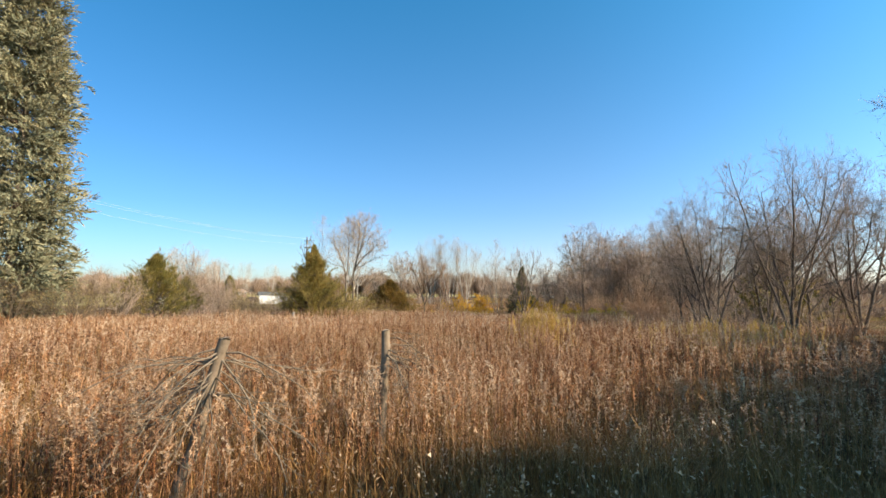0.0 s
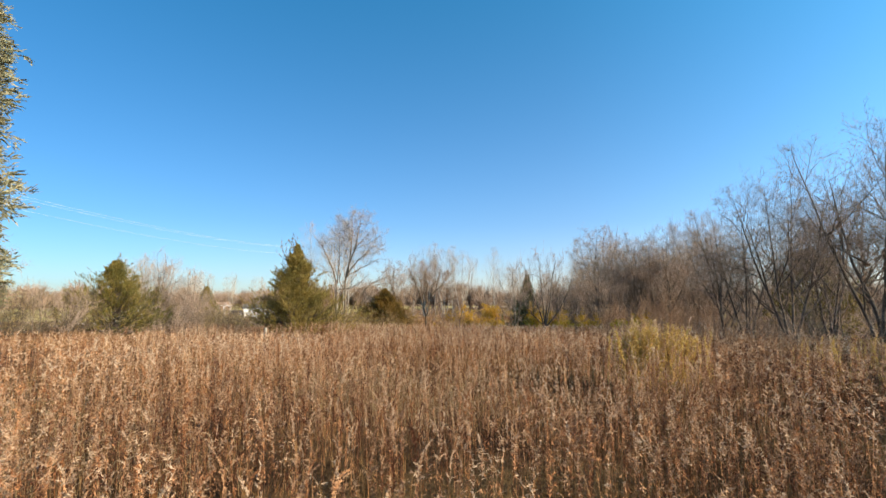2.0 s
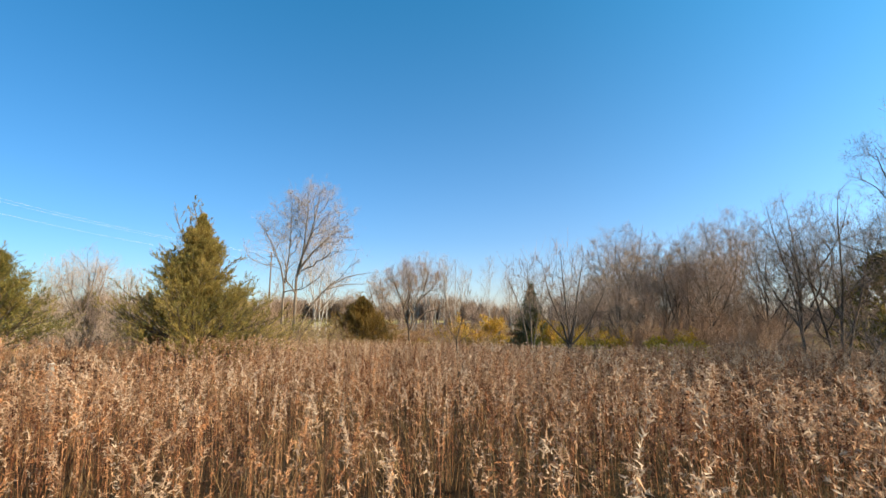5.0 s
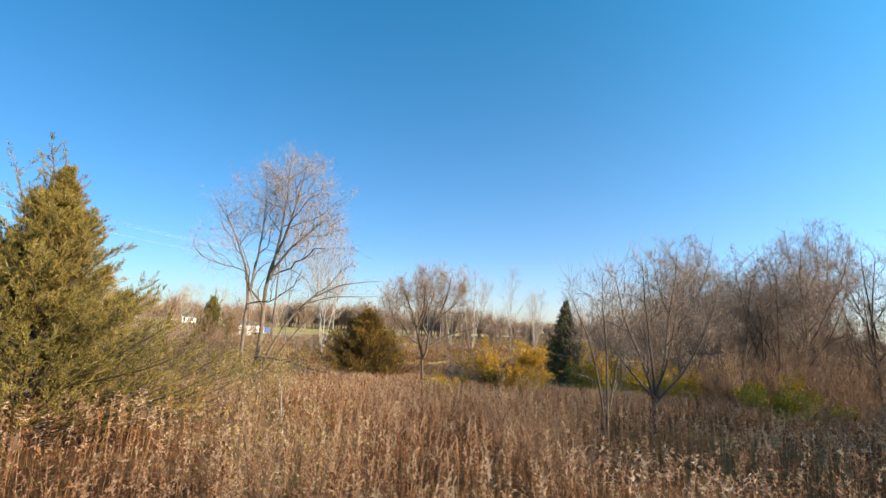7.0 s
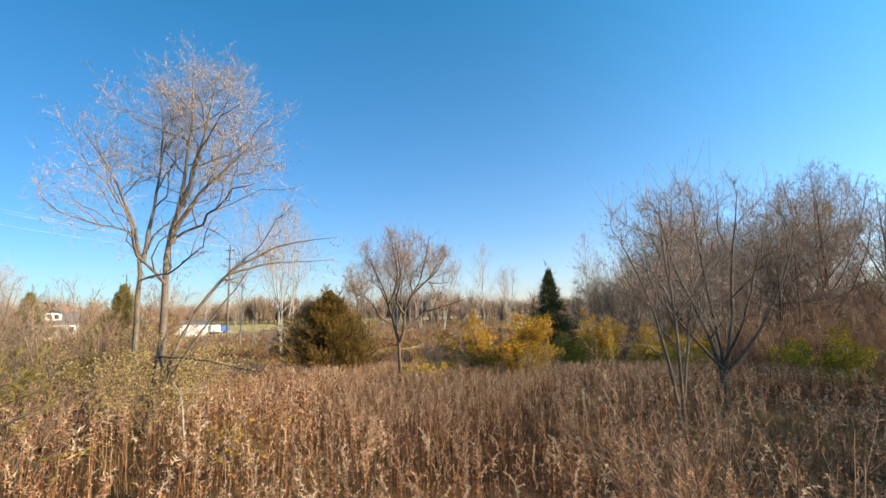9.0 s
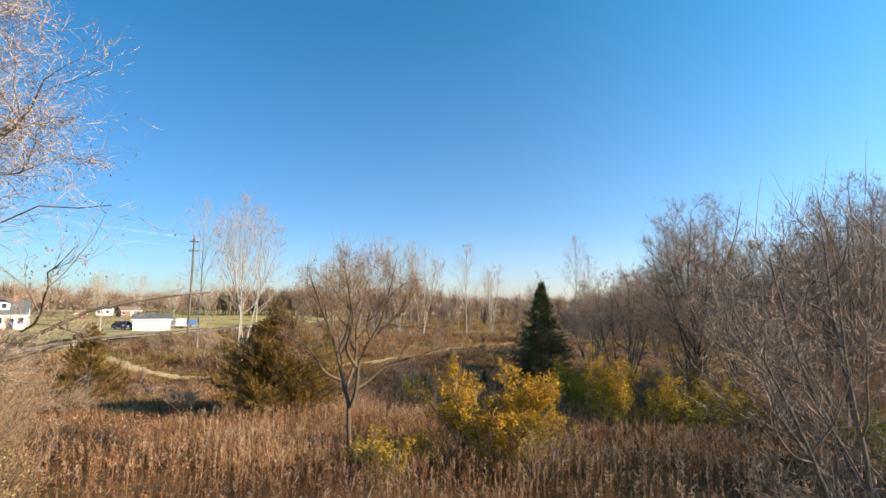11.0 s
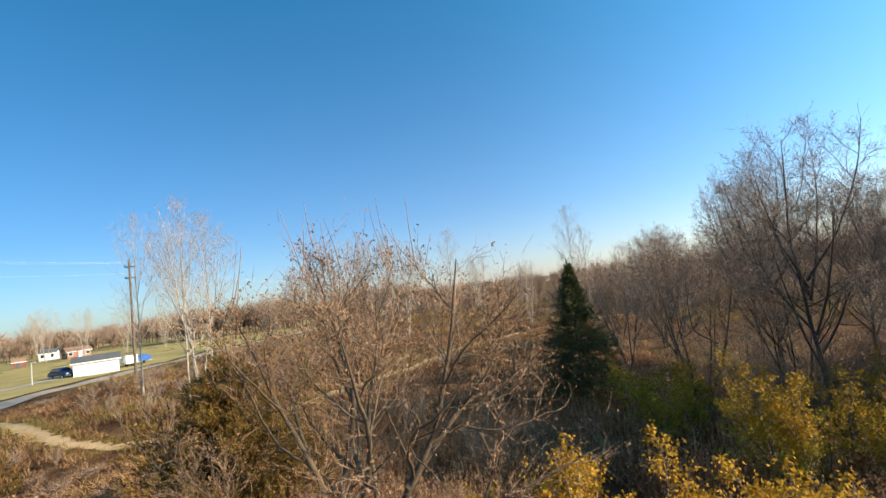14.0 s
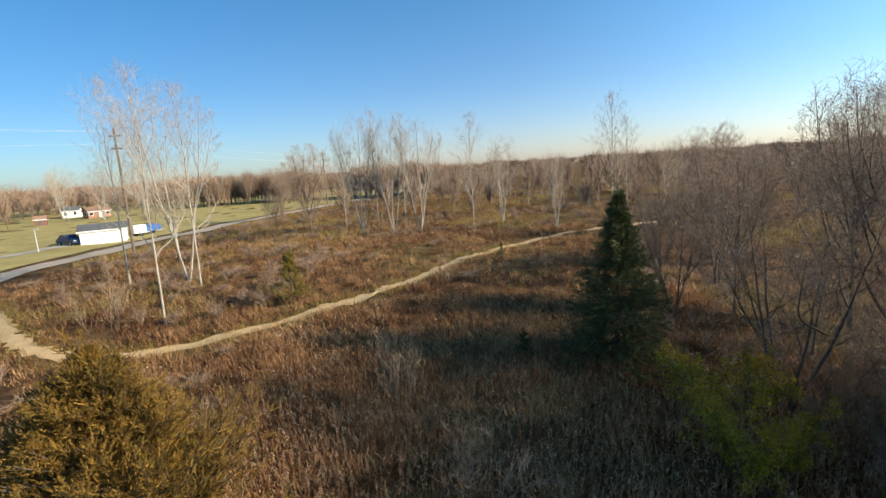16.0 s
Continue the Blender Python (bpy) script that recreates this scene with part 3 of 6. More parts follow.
# ---- ground ----
def ground_material():
    m, nt, b = material("field_ground", 0.95, 0.1)
    wide = noise_tex(nt, 0.07, 5, 0.62)
    mid = noise_tex(nt, 0.55, 5, 0.68)
    fine = noise_tex(nt, 5.0, 6, 0.75)
    tiny = noise_tex(nt, 28.0, 4, 0.7)
    rust = ramp(nt, mid, [(0.30, (0.050, 0.030, 0.017)), (0.50, (0.145, 0.078, 0.038)), (0.72, (0.26, 0.155, 0.075))])
    ochre = ramp(nt, mid, [(0.30, (0.068, 0.050, 0.020)), (0.55, (0.17, 0.12, 0.050)), (0.75, (0.29, 0.205, 0.095))])
    c = mixed(nt, ramp(nt, wide, [(0.44, (0, 0, 0)), (0.60, (1, 1, 1))]), rust, ochre)
    c = mixed(nt, 0.75, c, ramp(nt, fine, [(0.25, (0.50, 0.46, 0.42)), (0.5, (0.95, 0.93, 0.9)), (0.75, (1.3, 1.25, 1.2))]), "MULTIPLY")
    nt.links.new(c, b.inputs["Base Color"])
    mul = nt.nodes.new("ShaderNodeMath")
    mul.operation = "MULTIPLY_ADD"
    nt.links.new(tiny, mul.inputs[0])
    mul.inputs[1].default_value = 0.3
    nt.links.new(fine, mul.inputs[2])
    bumped(nt, b, mul.outputs[0], 1.0, 0.35)
    return m


GROUND = ground_material()


def graded(lo, hi, fine_lo, fine_hi, step, grow_by=1.13):
    mid = list(np.arange(fine_lo, fine_hi + step, step))
    out, s = [], step
    v = fine_lo
    while v > lo:
        s *= grow_by
        v -= s
        out.insert(0, v)
    s, v = step, mid[-1]
    right = []
    while v < hi:
        s *= grow_by
        v += s
        right.append(v)
    return np.array(out + mid + right)


def sheet(xs, ys, lift, name, mats, zfun=ground_z, mask=None):
    X, Y = np.meshgrid(xs, ys)
    Z = zfun(X, Y) + lift
    nx = len(xs)
    i = (np.arange(len(ys) - 1)[:, None] * nx + np.arange(nx - 1)[None, :]).ravel()
    t = np.concatenate([np.stack([i, i + 1, i + nx + 1], 1), np.stack([i, i + nx + 1, i + nx], 1)])
    return new(name, tri_mesh(name, np.stack([X, Y, Z], -1), t, mats, None, True))


ground = tagged(sheet(graded(-2600, 2600, -70, 45, 1.0), graded(-150, 3200, 0, 130, 1.0), 0.0, "ground", [GROUND]), "rolling brown autumn field under dead weeds", "ground", kind="structure")


def strip(name, line, width, lift, mat, label, category, step=1.5, edge=0.0, seed=3):
    """A draped band along a line, with a slightly uneven edge."""
    rng = np.random.default_rng(seed)
    pts = np.array(line, float)
    seg = np.hypot(*np.diff(pts, axis=0).T)
    s = np.concatenate([[0], np.cumsum(seg)])
    u = np.arange(0, s[-1], step)
    x, y = np.interp(u, s, pts[:, 0]), np.interp(u, s, pts[:, 1])
    ker = np.ones(9) / 9
    x, y = np.convolve(np.pad(x, 4, "edge"), ker, "valid"), np.convolve(np.pad(y, 4, "edge"), ker, "valid")
    d = unit(np.stack([np.gradient(x), np.gradient(y)], 1))
    nrm = np.stack([-d[:, 1], d[:, 0]], 1)
    cols = []
    for f in (-1, -0.5, 0, 0.5, 1):
        off = f * width / 2 + (rng.normal(size=len(x)) * edge if abs(f) == 1 else 0)
        px, py = x + nrm[:, 0] * off, y + nrm[:, 1] * off
        cols.append(np.stack([px, py, ground_z(px, py) + lift + (0.02 if f == 0 else 0)], 1))
    v = np.stack(cols, 1).reshape(-1, 3)
    n = len(x)
    i = (np.arange(n - 1)[:, None] * 5 + np.arange(4)[None, :]).ravel()
    t = np.concatenate([np.stack([i, i + 5, i + 6], 1), np.stack([i, i + 6, i + 1], 1)])
    return tagged(new(name, tri_mesh(name, v, t, [mat], None, True)), label, category, kind="structure")


ASPHALT = painted("old_asphalt", (0.42, 0.355, 0.285), 0.9, 0.2, 0.6, 12)
CONCRETE = painted("pale_gravel_drive", (0.42, 0.38, 0.33), 0.9, 0.15, 0.8, 15)
SAND = painted("sandy_soil", (0.56, 0.40, 0.22), 0.95, 0.22, 0.8, 9)
LAWN = painted("lawn_grass", (0.40, 0.325, 0.13), 0.95, 0.28, 0.15, 3)
road = strip("road", ROAD, 3.8, 0.10, ASPHALT, "grey asphalt country road past the houses", "road", 2.5)
trail = strip("trail", TRAIL, 1.15, 0.03, SAND, "pale sandy two-track trail worn through the field", "path", 0.5, 0.16)


def lawn_sheet():
    line = np.array(ROAD, float)
    ys = np.arange(96, 330, 4.0)
    left = np.interp(ys, line[:, 1], line[:, 0]) - 4.2
    k = np.concatenate([[0], np.cumsum(np.linspace(2, 14, 26))])
    X = left[:, None] - k[None, :]
    Y = np.repeat(ys[:, None], len(k), 1)
    v = np.stack([X, Y, ground_z(X, Y) + 0.06], -1)
    nx = len(k)
    i = (np.arange(len(ys) - 1)[:, None] * nx + np.arange(nx - 1)[None, :]).ravel()
    t = np.concatenate([np.stack([i, i + nx, i + nx + 1], 1), np.stack([i, i + nx + 1, i + 1], 1)])
    return tagged(new("lawn", tri_mesh("lawn", v, t, [LAWN], None, True)), "mown green lawn across the road from the field", "lawn", kind="structure")


lawn = lawn_sheet()
strip("driveway", [(-74, 84), (-70.5, 102), (-68.6, 114), (-67.6, 121), (-66.6, 126), (-65.8, 131)], 2.6, 0.12, CONCRETE, "pale gravel driveway leading from the road to the garage", "driveway", 1.5)


# ---- field plants ----
def stem_tris(h, w, bend, rng, segs):
    a = rng.uniform(0, 2 * np.pi)
    side = np.array([np.cos(a), np.sin(a), 0])
    b = rng.uniform(0, 2 * np.pi)
    lean = np.array([np.cos(b), np.sin(b), 0]) * bend
    f = np.linspace(0, 1, segs + 1)
    c = np.stack([lean * (k ** 2) + np.array([0, 0, h * k * (1 - 0.06 * k * bend)]) for k in f])
    tri = []
    for i in range(segs):
        w0, w1 = w * (1 - 0.5 * f[i]), w * (1 - 0.5 * f[i + 1])
        p, q = c[i], c[i + 1]
        tri += [[p - side * w0, p + side * w0, q + side * w1], [p - side * w0, q + side * w1, q - side * w1]]
    return tri, c


def goldenrod(rng, segs, leaves, plume, fluff, h=1.0, leaf=0.05, w=0.0035, fluffy=0.55):
    """A dead goldenrod: a stem with shrivelled leaves and a nodding plume with side sprays."""
    tri, c = stem_tris(h, w, rng.uniform(0.03, 0.16), rng, segs)
    mat = [0] * len(tri)
    line = np.linspace(0, 1, segs + 1)
    for _ in range(leaves):
        f = rng.uniform(0.25, 0.95)
        p = np.array([np.interp(f, line, c[:, k]) for k in range(3)])
        a = rng.uniform(0, 2 * np.pi)
        d = np.array([np.cos(a), np.sin(a), rng.uniform(-1.8, 0.9)])
        d = d / np.linalg.norm(d) * leaf * rng.uniform(0.7, 1.3)
        s = np.array([-np.sin(a), np.cos(a), rng.uniform(-0.5, 0.5)]) * leaf * 0.15
        tri.append([p - s, p + s, p + d])
        mat.append(0)
    pale = 1 if rng.uniform() < fluffy else 0
    lean = rng.uniform(0, 2 * np.pi)
    sprays = []
    for k in range(5):
        b = lean + (0 if k == 0 else rng.normal() * 1.6)
        out = np.array([np.cos(b), np.sin(b), 0])
        f = 0.92 if k == 0 else rng.uniform(0.76, 0.93)
        at = np.array([np.interp(f, line, c[:, q]) for q in range(3)])
        long = (rng.uniform(0.15, 0.24) if k == 0 else rng.uniform(0.06, 0.13)) * h
        sprays.append((at, out, long, rng.uniform(0.35, 0.8) if k == 0 else rng.uniform(0.5, 1.0)))
    for i in range(plume):
        at, out, long, nod = sprays[0 if i % 5 < 2 else 1 + i % 4]
        f = rng.uniform(0, 1)
        axis = out * nod * (0.25 + 0.9 * f) + np.array([0, 0, 1.0 - 1.1 * f * nod])
        p = at + out * nod * long * (0.25 * f + 0.45 * f * f) + np.array([0, 0, long * (f - 0.55 * nod * f * f)])
        side = unit(rng.normal(size=3))
        way = unit(axis * 0.6 + side * 0.9 * (1.15 - 0.5 * f)) * fluff * rng.uniform(1.6, 3.0)
        s = unit(np.cross(way, rng.normal(size=3))) * fluff * 0.34
        tri.append([p - s, p + s, p + way])
        mat.append(pale)
    return np.array(tri), np.array(mat)


def weed_clump(rng, stalks, puffs, r):
    """A low dense clump of dead stalks with a few pale tops."""
    tri, mat = [], []
    for i in range(stalks + puffs):
        a, q = rng.uniform(0, 2 * np.pi), r * math.sqrt(rng.uniform())
        p = np.array([np.cos(a) * q, np.sin(a) * q, 0])
        b = rng.uniform(0, 2 * np.pi)
        side = np.array([-np.sin(b), np.cos(b), 0])
        L = rng.uniform(0.25, 0.75) * (1.1 - 0.4 * q / r)
        lean = rng.uniform(0.2, 1.1)
        tip = p + np.array([np.cos(b) * lean * L, np.sin(b) * lean * L, L])
        if i < stalks:
            w = rng.uniform(0.014, 0.034)
            low = p + np.array([0, 0, L * rng.uniform(0.0, 0.5)])
            tri.append([low - side * w, low + side * w, tip])
        else:
            tri.append([tip + v for v in rng.normal(size=(3, 3)) * 0.032])
        mat.append(0 if i < stalks else 1)
    return np.array(tri), np.array(mat)


def tuft(rng, blades, h, spread, w, nod=0.4, seed_heads=0):
    tri, mat = [], []
    for i in range(blades):
        a = rng.uniform(0, 2 * np.pi)
        r = spread * math.sqrt(rng.uniform())
        p = np.array([np.cos(a) * r, np.sin(a) * r, 0])
        b = rng.uniform(0, 2 * np.pi)
        L = h * rng.uniform(0.55, 1.1)
        tip = p + np.array([np.cos(b) * nod * L, np.sin(b) * nod * L, L])
        mid = p + np.array([np.cos(b) * nod * L * 0.3, np.sin(b) * nod * L * 0.3, L * 0.62])
        s = np.array([-np.sin(b), np.cos(b), 0]) * w
        tri += [[p - s, p + s, mid], [mid - s * 0.8, mid + s * 0.8, tip]]
        mat += [0, 0]
        if i < seed_heads:
            for _ in range(3):
                q = rng.normal(size=(3, 3)) * 0.010
                tri.append(list(tip + q - np.array([0, 0, rng.uniform(0, 0.08)])))
                mat.append(1)
    return np.array(tri), np.array(mat)


def scattered(name, bank, xy, scale, mats, label, category, rng, zoff=-0.02, squash=None):
    """One mesh of many plants: each takes a form from the bank, a turn and a size."""
    T = np.array([b[0] for b in bank])
    M = np.array([b[1] for b in bank])
    n = len(xy)
    pick = rng.integers(0, len(bank), n)
    a = rng.uniform(0, 2 * np.pi, n)
    co, si = np.cos(a) * scale, np.sin(a) * scale
    v = T[pick].astype(np.float32)
    X = v[..., 0] * co[:, None, None] - v[..., 1] * si[:, None, None] + xy[:, 0, None, None]
    Y = v[..., 0] * si[:, None, None] + v[..., 1] * co[:, None, None] + xy[:, 1, None, None]
    hs = scale if squash is None else squash
    Z = v[..., 2] * hs[:, None, None] + (ground_z(xy[:, 0], xy[:, 1]) + zoff)[:, None, None]
    verts = np.stack([X, Y, Z], -1).reshape(-1, 3)
    me = tri_mesh(name, verts, np.arange(len(verts)).reshape(-1, 3), mats, M[pick].ravel())
    own = me.attributes.new("plant", "FLOAT", "POINT")
    own.data.foreach_set("value", np.repeat(rng.uniform(-0.65, 0.65, n), T.shape[1] * 3).astype(np.float32))
    return tagged(new(name, me), label, category, kind="stuff")


AXIS = [(0.6, 3.0), (-0.4, 7.0), (-1.1, 10.0), (-1.2, 15.0), (-2.2, 23.0), (-3.1, 28.0), (-2.9, 36.0), (-4.2, 42.0), (-2.5, 50.0), (-1.0, 58.0)]


def field_density(x, y):
    """How thick the tall weeds stand, 0 to 1."""
    d = np.ones_like(x)
    short = np.clip((y - 8.5 + 0.5 * np.sin(x * 1.3) + 0.55 * np.clip(x - 1.8, 0, 4) + 0.5 * np.clip(-x - 0.8, 0, 4)) / 1.6, 0, 1)
    d *= np.maximum(short, 0.05)
    d *= np.clip((line_distance(x, y, TRAIL) - 0.55) / 0.9, 0, 1)
    woods = np.clip((x - np.interp(y, (10, 25, 44, 52, 60, 75), (14, 11, 11, 7.5, 7.5, 12))) / 3, 0, 1)
    d *= 1 - 0.8 * woods
    clump = 0.62 + 0.55 * np.sin(x * 0.55 + 1.7 * np.sin(y * 0.21)) * np.sin(y * 0.47 + 1.3 * np.sin(x * 0.33))
    return d * np.clip(clump, 0.5, 1)


def ring_points(rng, n, xlo, xhi, ylo, yhi, dlo, dhi, dens=field_density):
    x, y = rng.uniform(xlo, xhi, n), rng.uniform(ylo, yhi, n)
    d = line_distance(x, y, AXIS)
    keep = (d >= dlo) & (d < dhi) & (rng.uniform(size=n) < dens(x, y))
    return np.stack([x[keep], y[keep]], 1)


def weed_height(y):
    """The weeds stand low where the walk begins and tallest down the slope."""
    return np.interp(y, (7.2, 10.0, 22.0, 30.0), (0.50, 0.84, 0.84, 1.0))


def field():
    rng = np.random.default_rng(11)
    close = [goldenrod(rng, 2, 40, 170, 0.0086, leaf=0.029, w=0.0018, fluffy=0.84) for _ in range(32)]
    near = [goldenrod(rng, 2, 24, 66, 0.0118, leaf=0.038, w=0.0018, fluffy=0.84) for _ in range(32)]
    mid = [goldenrod(rng, 1, 12, 24, 0.0195, leaf=0.052, w=0.0030, fluffy=0.84) for _ in range(24)]
    far = [weed_clump(rng, 32, 4, 0.68) for _ in range(24)]
    p = ring_points(rng, 41000, -9, 6, 3.5, 53, 0, 2.2)
    s = rng.uniform(0.55, 1.12, len(p)) * weed_height(p[:, 1])
    beside = ring_points(rng, 8500, -5.5, 7, 5, 17, 2.2, 3.7)
    p, s = np.concatenate([p, beside]), np.concatenate([s, rng.uniform(0.55, 1.1, len(beside)) * weed_height(beside[:, 1])])
    # thicker growth round the old posts
    q = np.concatenate([np.array(c) + rng.normal(size=(190, 2)) * (0.55, 0.35) for c in ((-0.9, 7.35), (0.25, 8.75), (-1.9, 7.6), (1.4, 9.2))])
    p, s = np.concatenate([p, q]), np.concatenate([s, rng.uniform(0.55, 1.05, len(q))])
    by = line_distance(p[:, 0], p[:, 1], AXIS) < 0.75
    scattered("goldenrod_stand", close, p[by], s[by], [STALK, PLUME], "dense dry goldenrod with fluffy beige seed plumes", "weeds", rng)
    scattered("goldenrod_stand", near, p[~by], s[~by], [STALK, PLUME], "dense dry goldenrod with fluffy beige seed plumes", "weeds", rng)
    p = np.concatenate([ring_points(rng, 14000, -7, 6, 9, 34, 0, 4.0), ring_points(rng, 6000, -8, 5, 30, 54, 0, 4.0)])
    scattered("goldenrod_stand", mid, p, rng.uniform(0.40, 0.70, len(p)), [STALK, PLUME], "low dry goldenrod filling the gaps between taller stalks", "weeds", rng)
    p = np.concatenate([ring_points(rng, 50000, -20, 14, 4, 66, 2.2, 12), ring_points(rng, 11000, -7, 11, 8, 25, 2.2, 9), ring_points(rng, 9000, -14, 7, 56, 76, 2.2, 40)])
    d = line_distance(p[:, 0], p[:, 1], AXIS)
    p = p[(d > 3.6) | (p[:, 1] > 17)]
    s = rng.uniform(0.70, 1.10, len(p)) * weed_height(p[:, 1])
    scattered("goldenrod_meadow", mid, p, s, [STALK, PLUME], "dry reddish-brown goldenrod meadow with pale plumes", "weeds", rng)
    p = np.concatenate([ring_points(rng, 17000, -62, 36, 4, 112, 12, 60), ring_points(rng, 6000, -22, 12, 50, 82, 2, 30), ring_points(rng, 5500, -75, 70, 100, 190, 12, 220)])
    p = p[line_distance(p[:, 0], p[:, 1], ROAD) > 5.5]
    p = p[p[:, 0] > np.interp(p[:, 1], *np.array(ROAD, float).T[::-1])]
    s = rng.uniform(0.75, 1.15, len(p)) * np.where(p[:, 1] > 105, 1.35, 1.0)
    scattered("weed_field", far, p, s, [STALK_FAR, PLUME], "rough field of dead brown autumn weeds", "weeds", rng)
    # tawny grass in patches beyond the trail
    tawny = [tuft(rng, 16, 0.55, 0.55, 0.020, 0.6, 0) for _ in range(12)]
    p = np.stack([rng.uniform(-60, 60, 16000), rng.uniform(82, 200, 16000)], 1)
    patch = np.sin(p[:, 0] * 0.13 + 2.0 * np.sin(p[:, 1] * 0.07)) * np.sin(p[:, 1] * 0.11 + 1.5 * np.sin(p[:, 0] * 0.09))
    p = p[(patch + rng.normal(size=len(p)) * 0.25 > 0.30) & (line_distance(p[:, 0], p[:, 1], ROAD) > 4) & (line_distance(p[:, 0], p[:, 1], TRAIL) > 1.2)]
    p = p[p[:, 0] > np.interp(p[:, 1], *np.array(ROAD, float).T[::-1])]
    scattered("tawny_grass", tawny, p, rng.uniform(0.8, 1.5, len(p)), [TRAIL_GRASS, PLUME], "tawny and olive grass in patches beyond the trail", "grass", rng)
    # short grass where the walk begins, and under the stalks
    blades = [tuft(rng, 9, 0.46, 0.12, 0.0035, 0.50, 2) for _ in range(24)]
    p = ring_points(rng, 8500, -8, 9, 3.0, 13, 0, 8, lambda x, y: np.clip(1.15 - (y - 8.5) / 3.5, 0.12, 1))
    scattered("meadow_grass", blades, p, rng.uniform(0.6, 1.25, len(p)), [GRASS, PLUME], "short green and straw-coloured meadow grass", "grass", rng)
    under = [tuft(rng, 6, 0.55, 0.14, 0.004, 0.35, 0) for _ in range(24)]
    p = ring_points(rng, 14000, -10, 10, 8, 55, 0, 8, lambda x, y: np.where(y < 25, 0.95, 0.55))
    scattered("undergrowth_grass", under, p, rng.uniform(0.6, 1.2, len(p)), [THATCH, PLUME], "straw-coloured grass between the dead stalks", "grass", rng)
    gold = [goldenrod(rng, 2, 110, 50, 0.012, leaf=0.052, w=0.002, fluffy=0.5) for _ in range(12)]
    c = np.array([(2.2, 17.4), (2.7, 17.6), (2.4, 18.0), (3.0, 18.0), (6.4, 18.2), (7.2, 18.8), (8.2, 19.4), (9.6, 20.0), (8.8, 18.6), (7.6, 17.8)])
    k = rng.integers(0, len(c), 360)
    p = c[k] + rng.normal(size=(360, 2)) * np.where(k < 4, 0.20, 0.55)[:, None]
    scattered("golden_weeds", gold, p, rng.uniform(0.75, 1.05, len(p)) * np.where(k < 4, 1.2, 1.0), [GOLD_GRASS, PLUME], "clumps of goldenrod that still hold yellow leaves", "weeds", rng)

    # pale straw grass in open patches of the weeds
    straw = [tuft(rng, 12, 0.80, 0.26, 0.0022, 0.5, 8) for _ in range(16)]
    c = np.array([(-1.9, 15.8), (-3.0, 16.2), (-0.9, 16.0), (-4.0, 12.5), (-2.6, 8.8), (1.3, 8.2), (3.0, 8.8), (-4.8, 14.0)])
    k = rng.integers(0, len(c), 300)
    p = c[k] + rng.normal(size=(300, 2)) * (0.75, 0.40)
    scattered("straw_grass", straw, p, rng.uniform(0.7, 1.1, len(p)) * np.clip(0.55 + 0.07 * (p[:, 1] - 6), 0.6, 1), [STRAW, PLUME], "pale straw grass in open patches of the weeds", "grass", rng)
    # grass along both edges of the trail
    edge = [tuft(rng, 7, 0.34, 0.22, 0.012, 0.6, 0) for _ in range(12)]
    p = np.stack([rng.uniform(-48, 4, 34000), rng.uniform(58, 100, 34000)], 1)
    d = line_distance(p[:, 0], p[:, 1], TRAIL) + rng.normal(size=len(p)) * 0.12
    p = p[(d > 0.45) & (rng.uniform(size=len(p)) < np.clip((2.0 - d) / 1.3, 0, 1))]
    scattered("trail_grass", edge, p, rng.uniform(0.6, 1.3, len(p)), [TRAIL_GRASS, PLUME], "yellowish grass along the edges of the sandy trail", "grass", rng)


field()


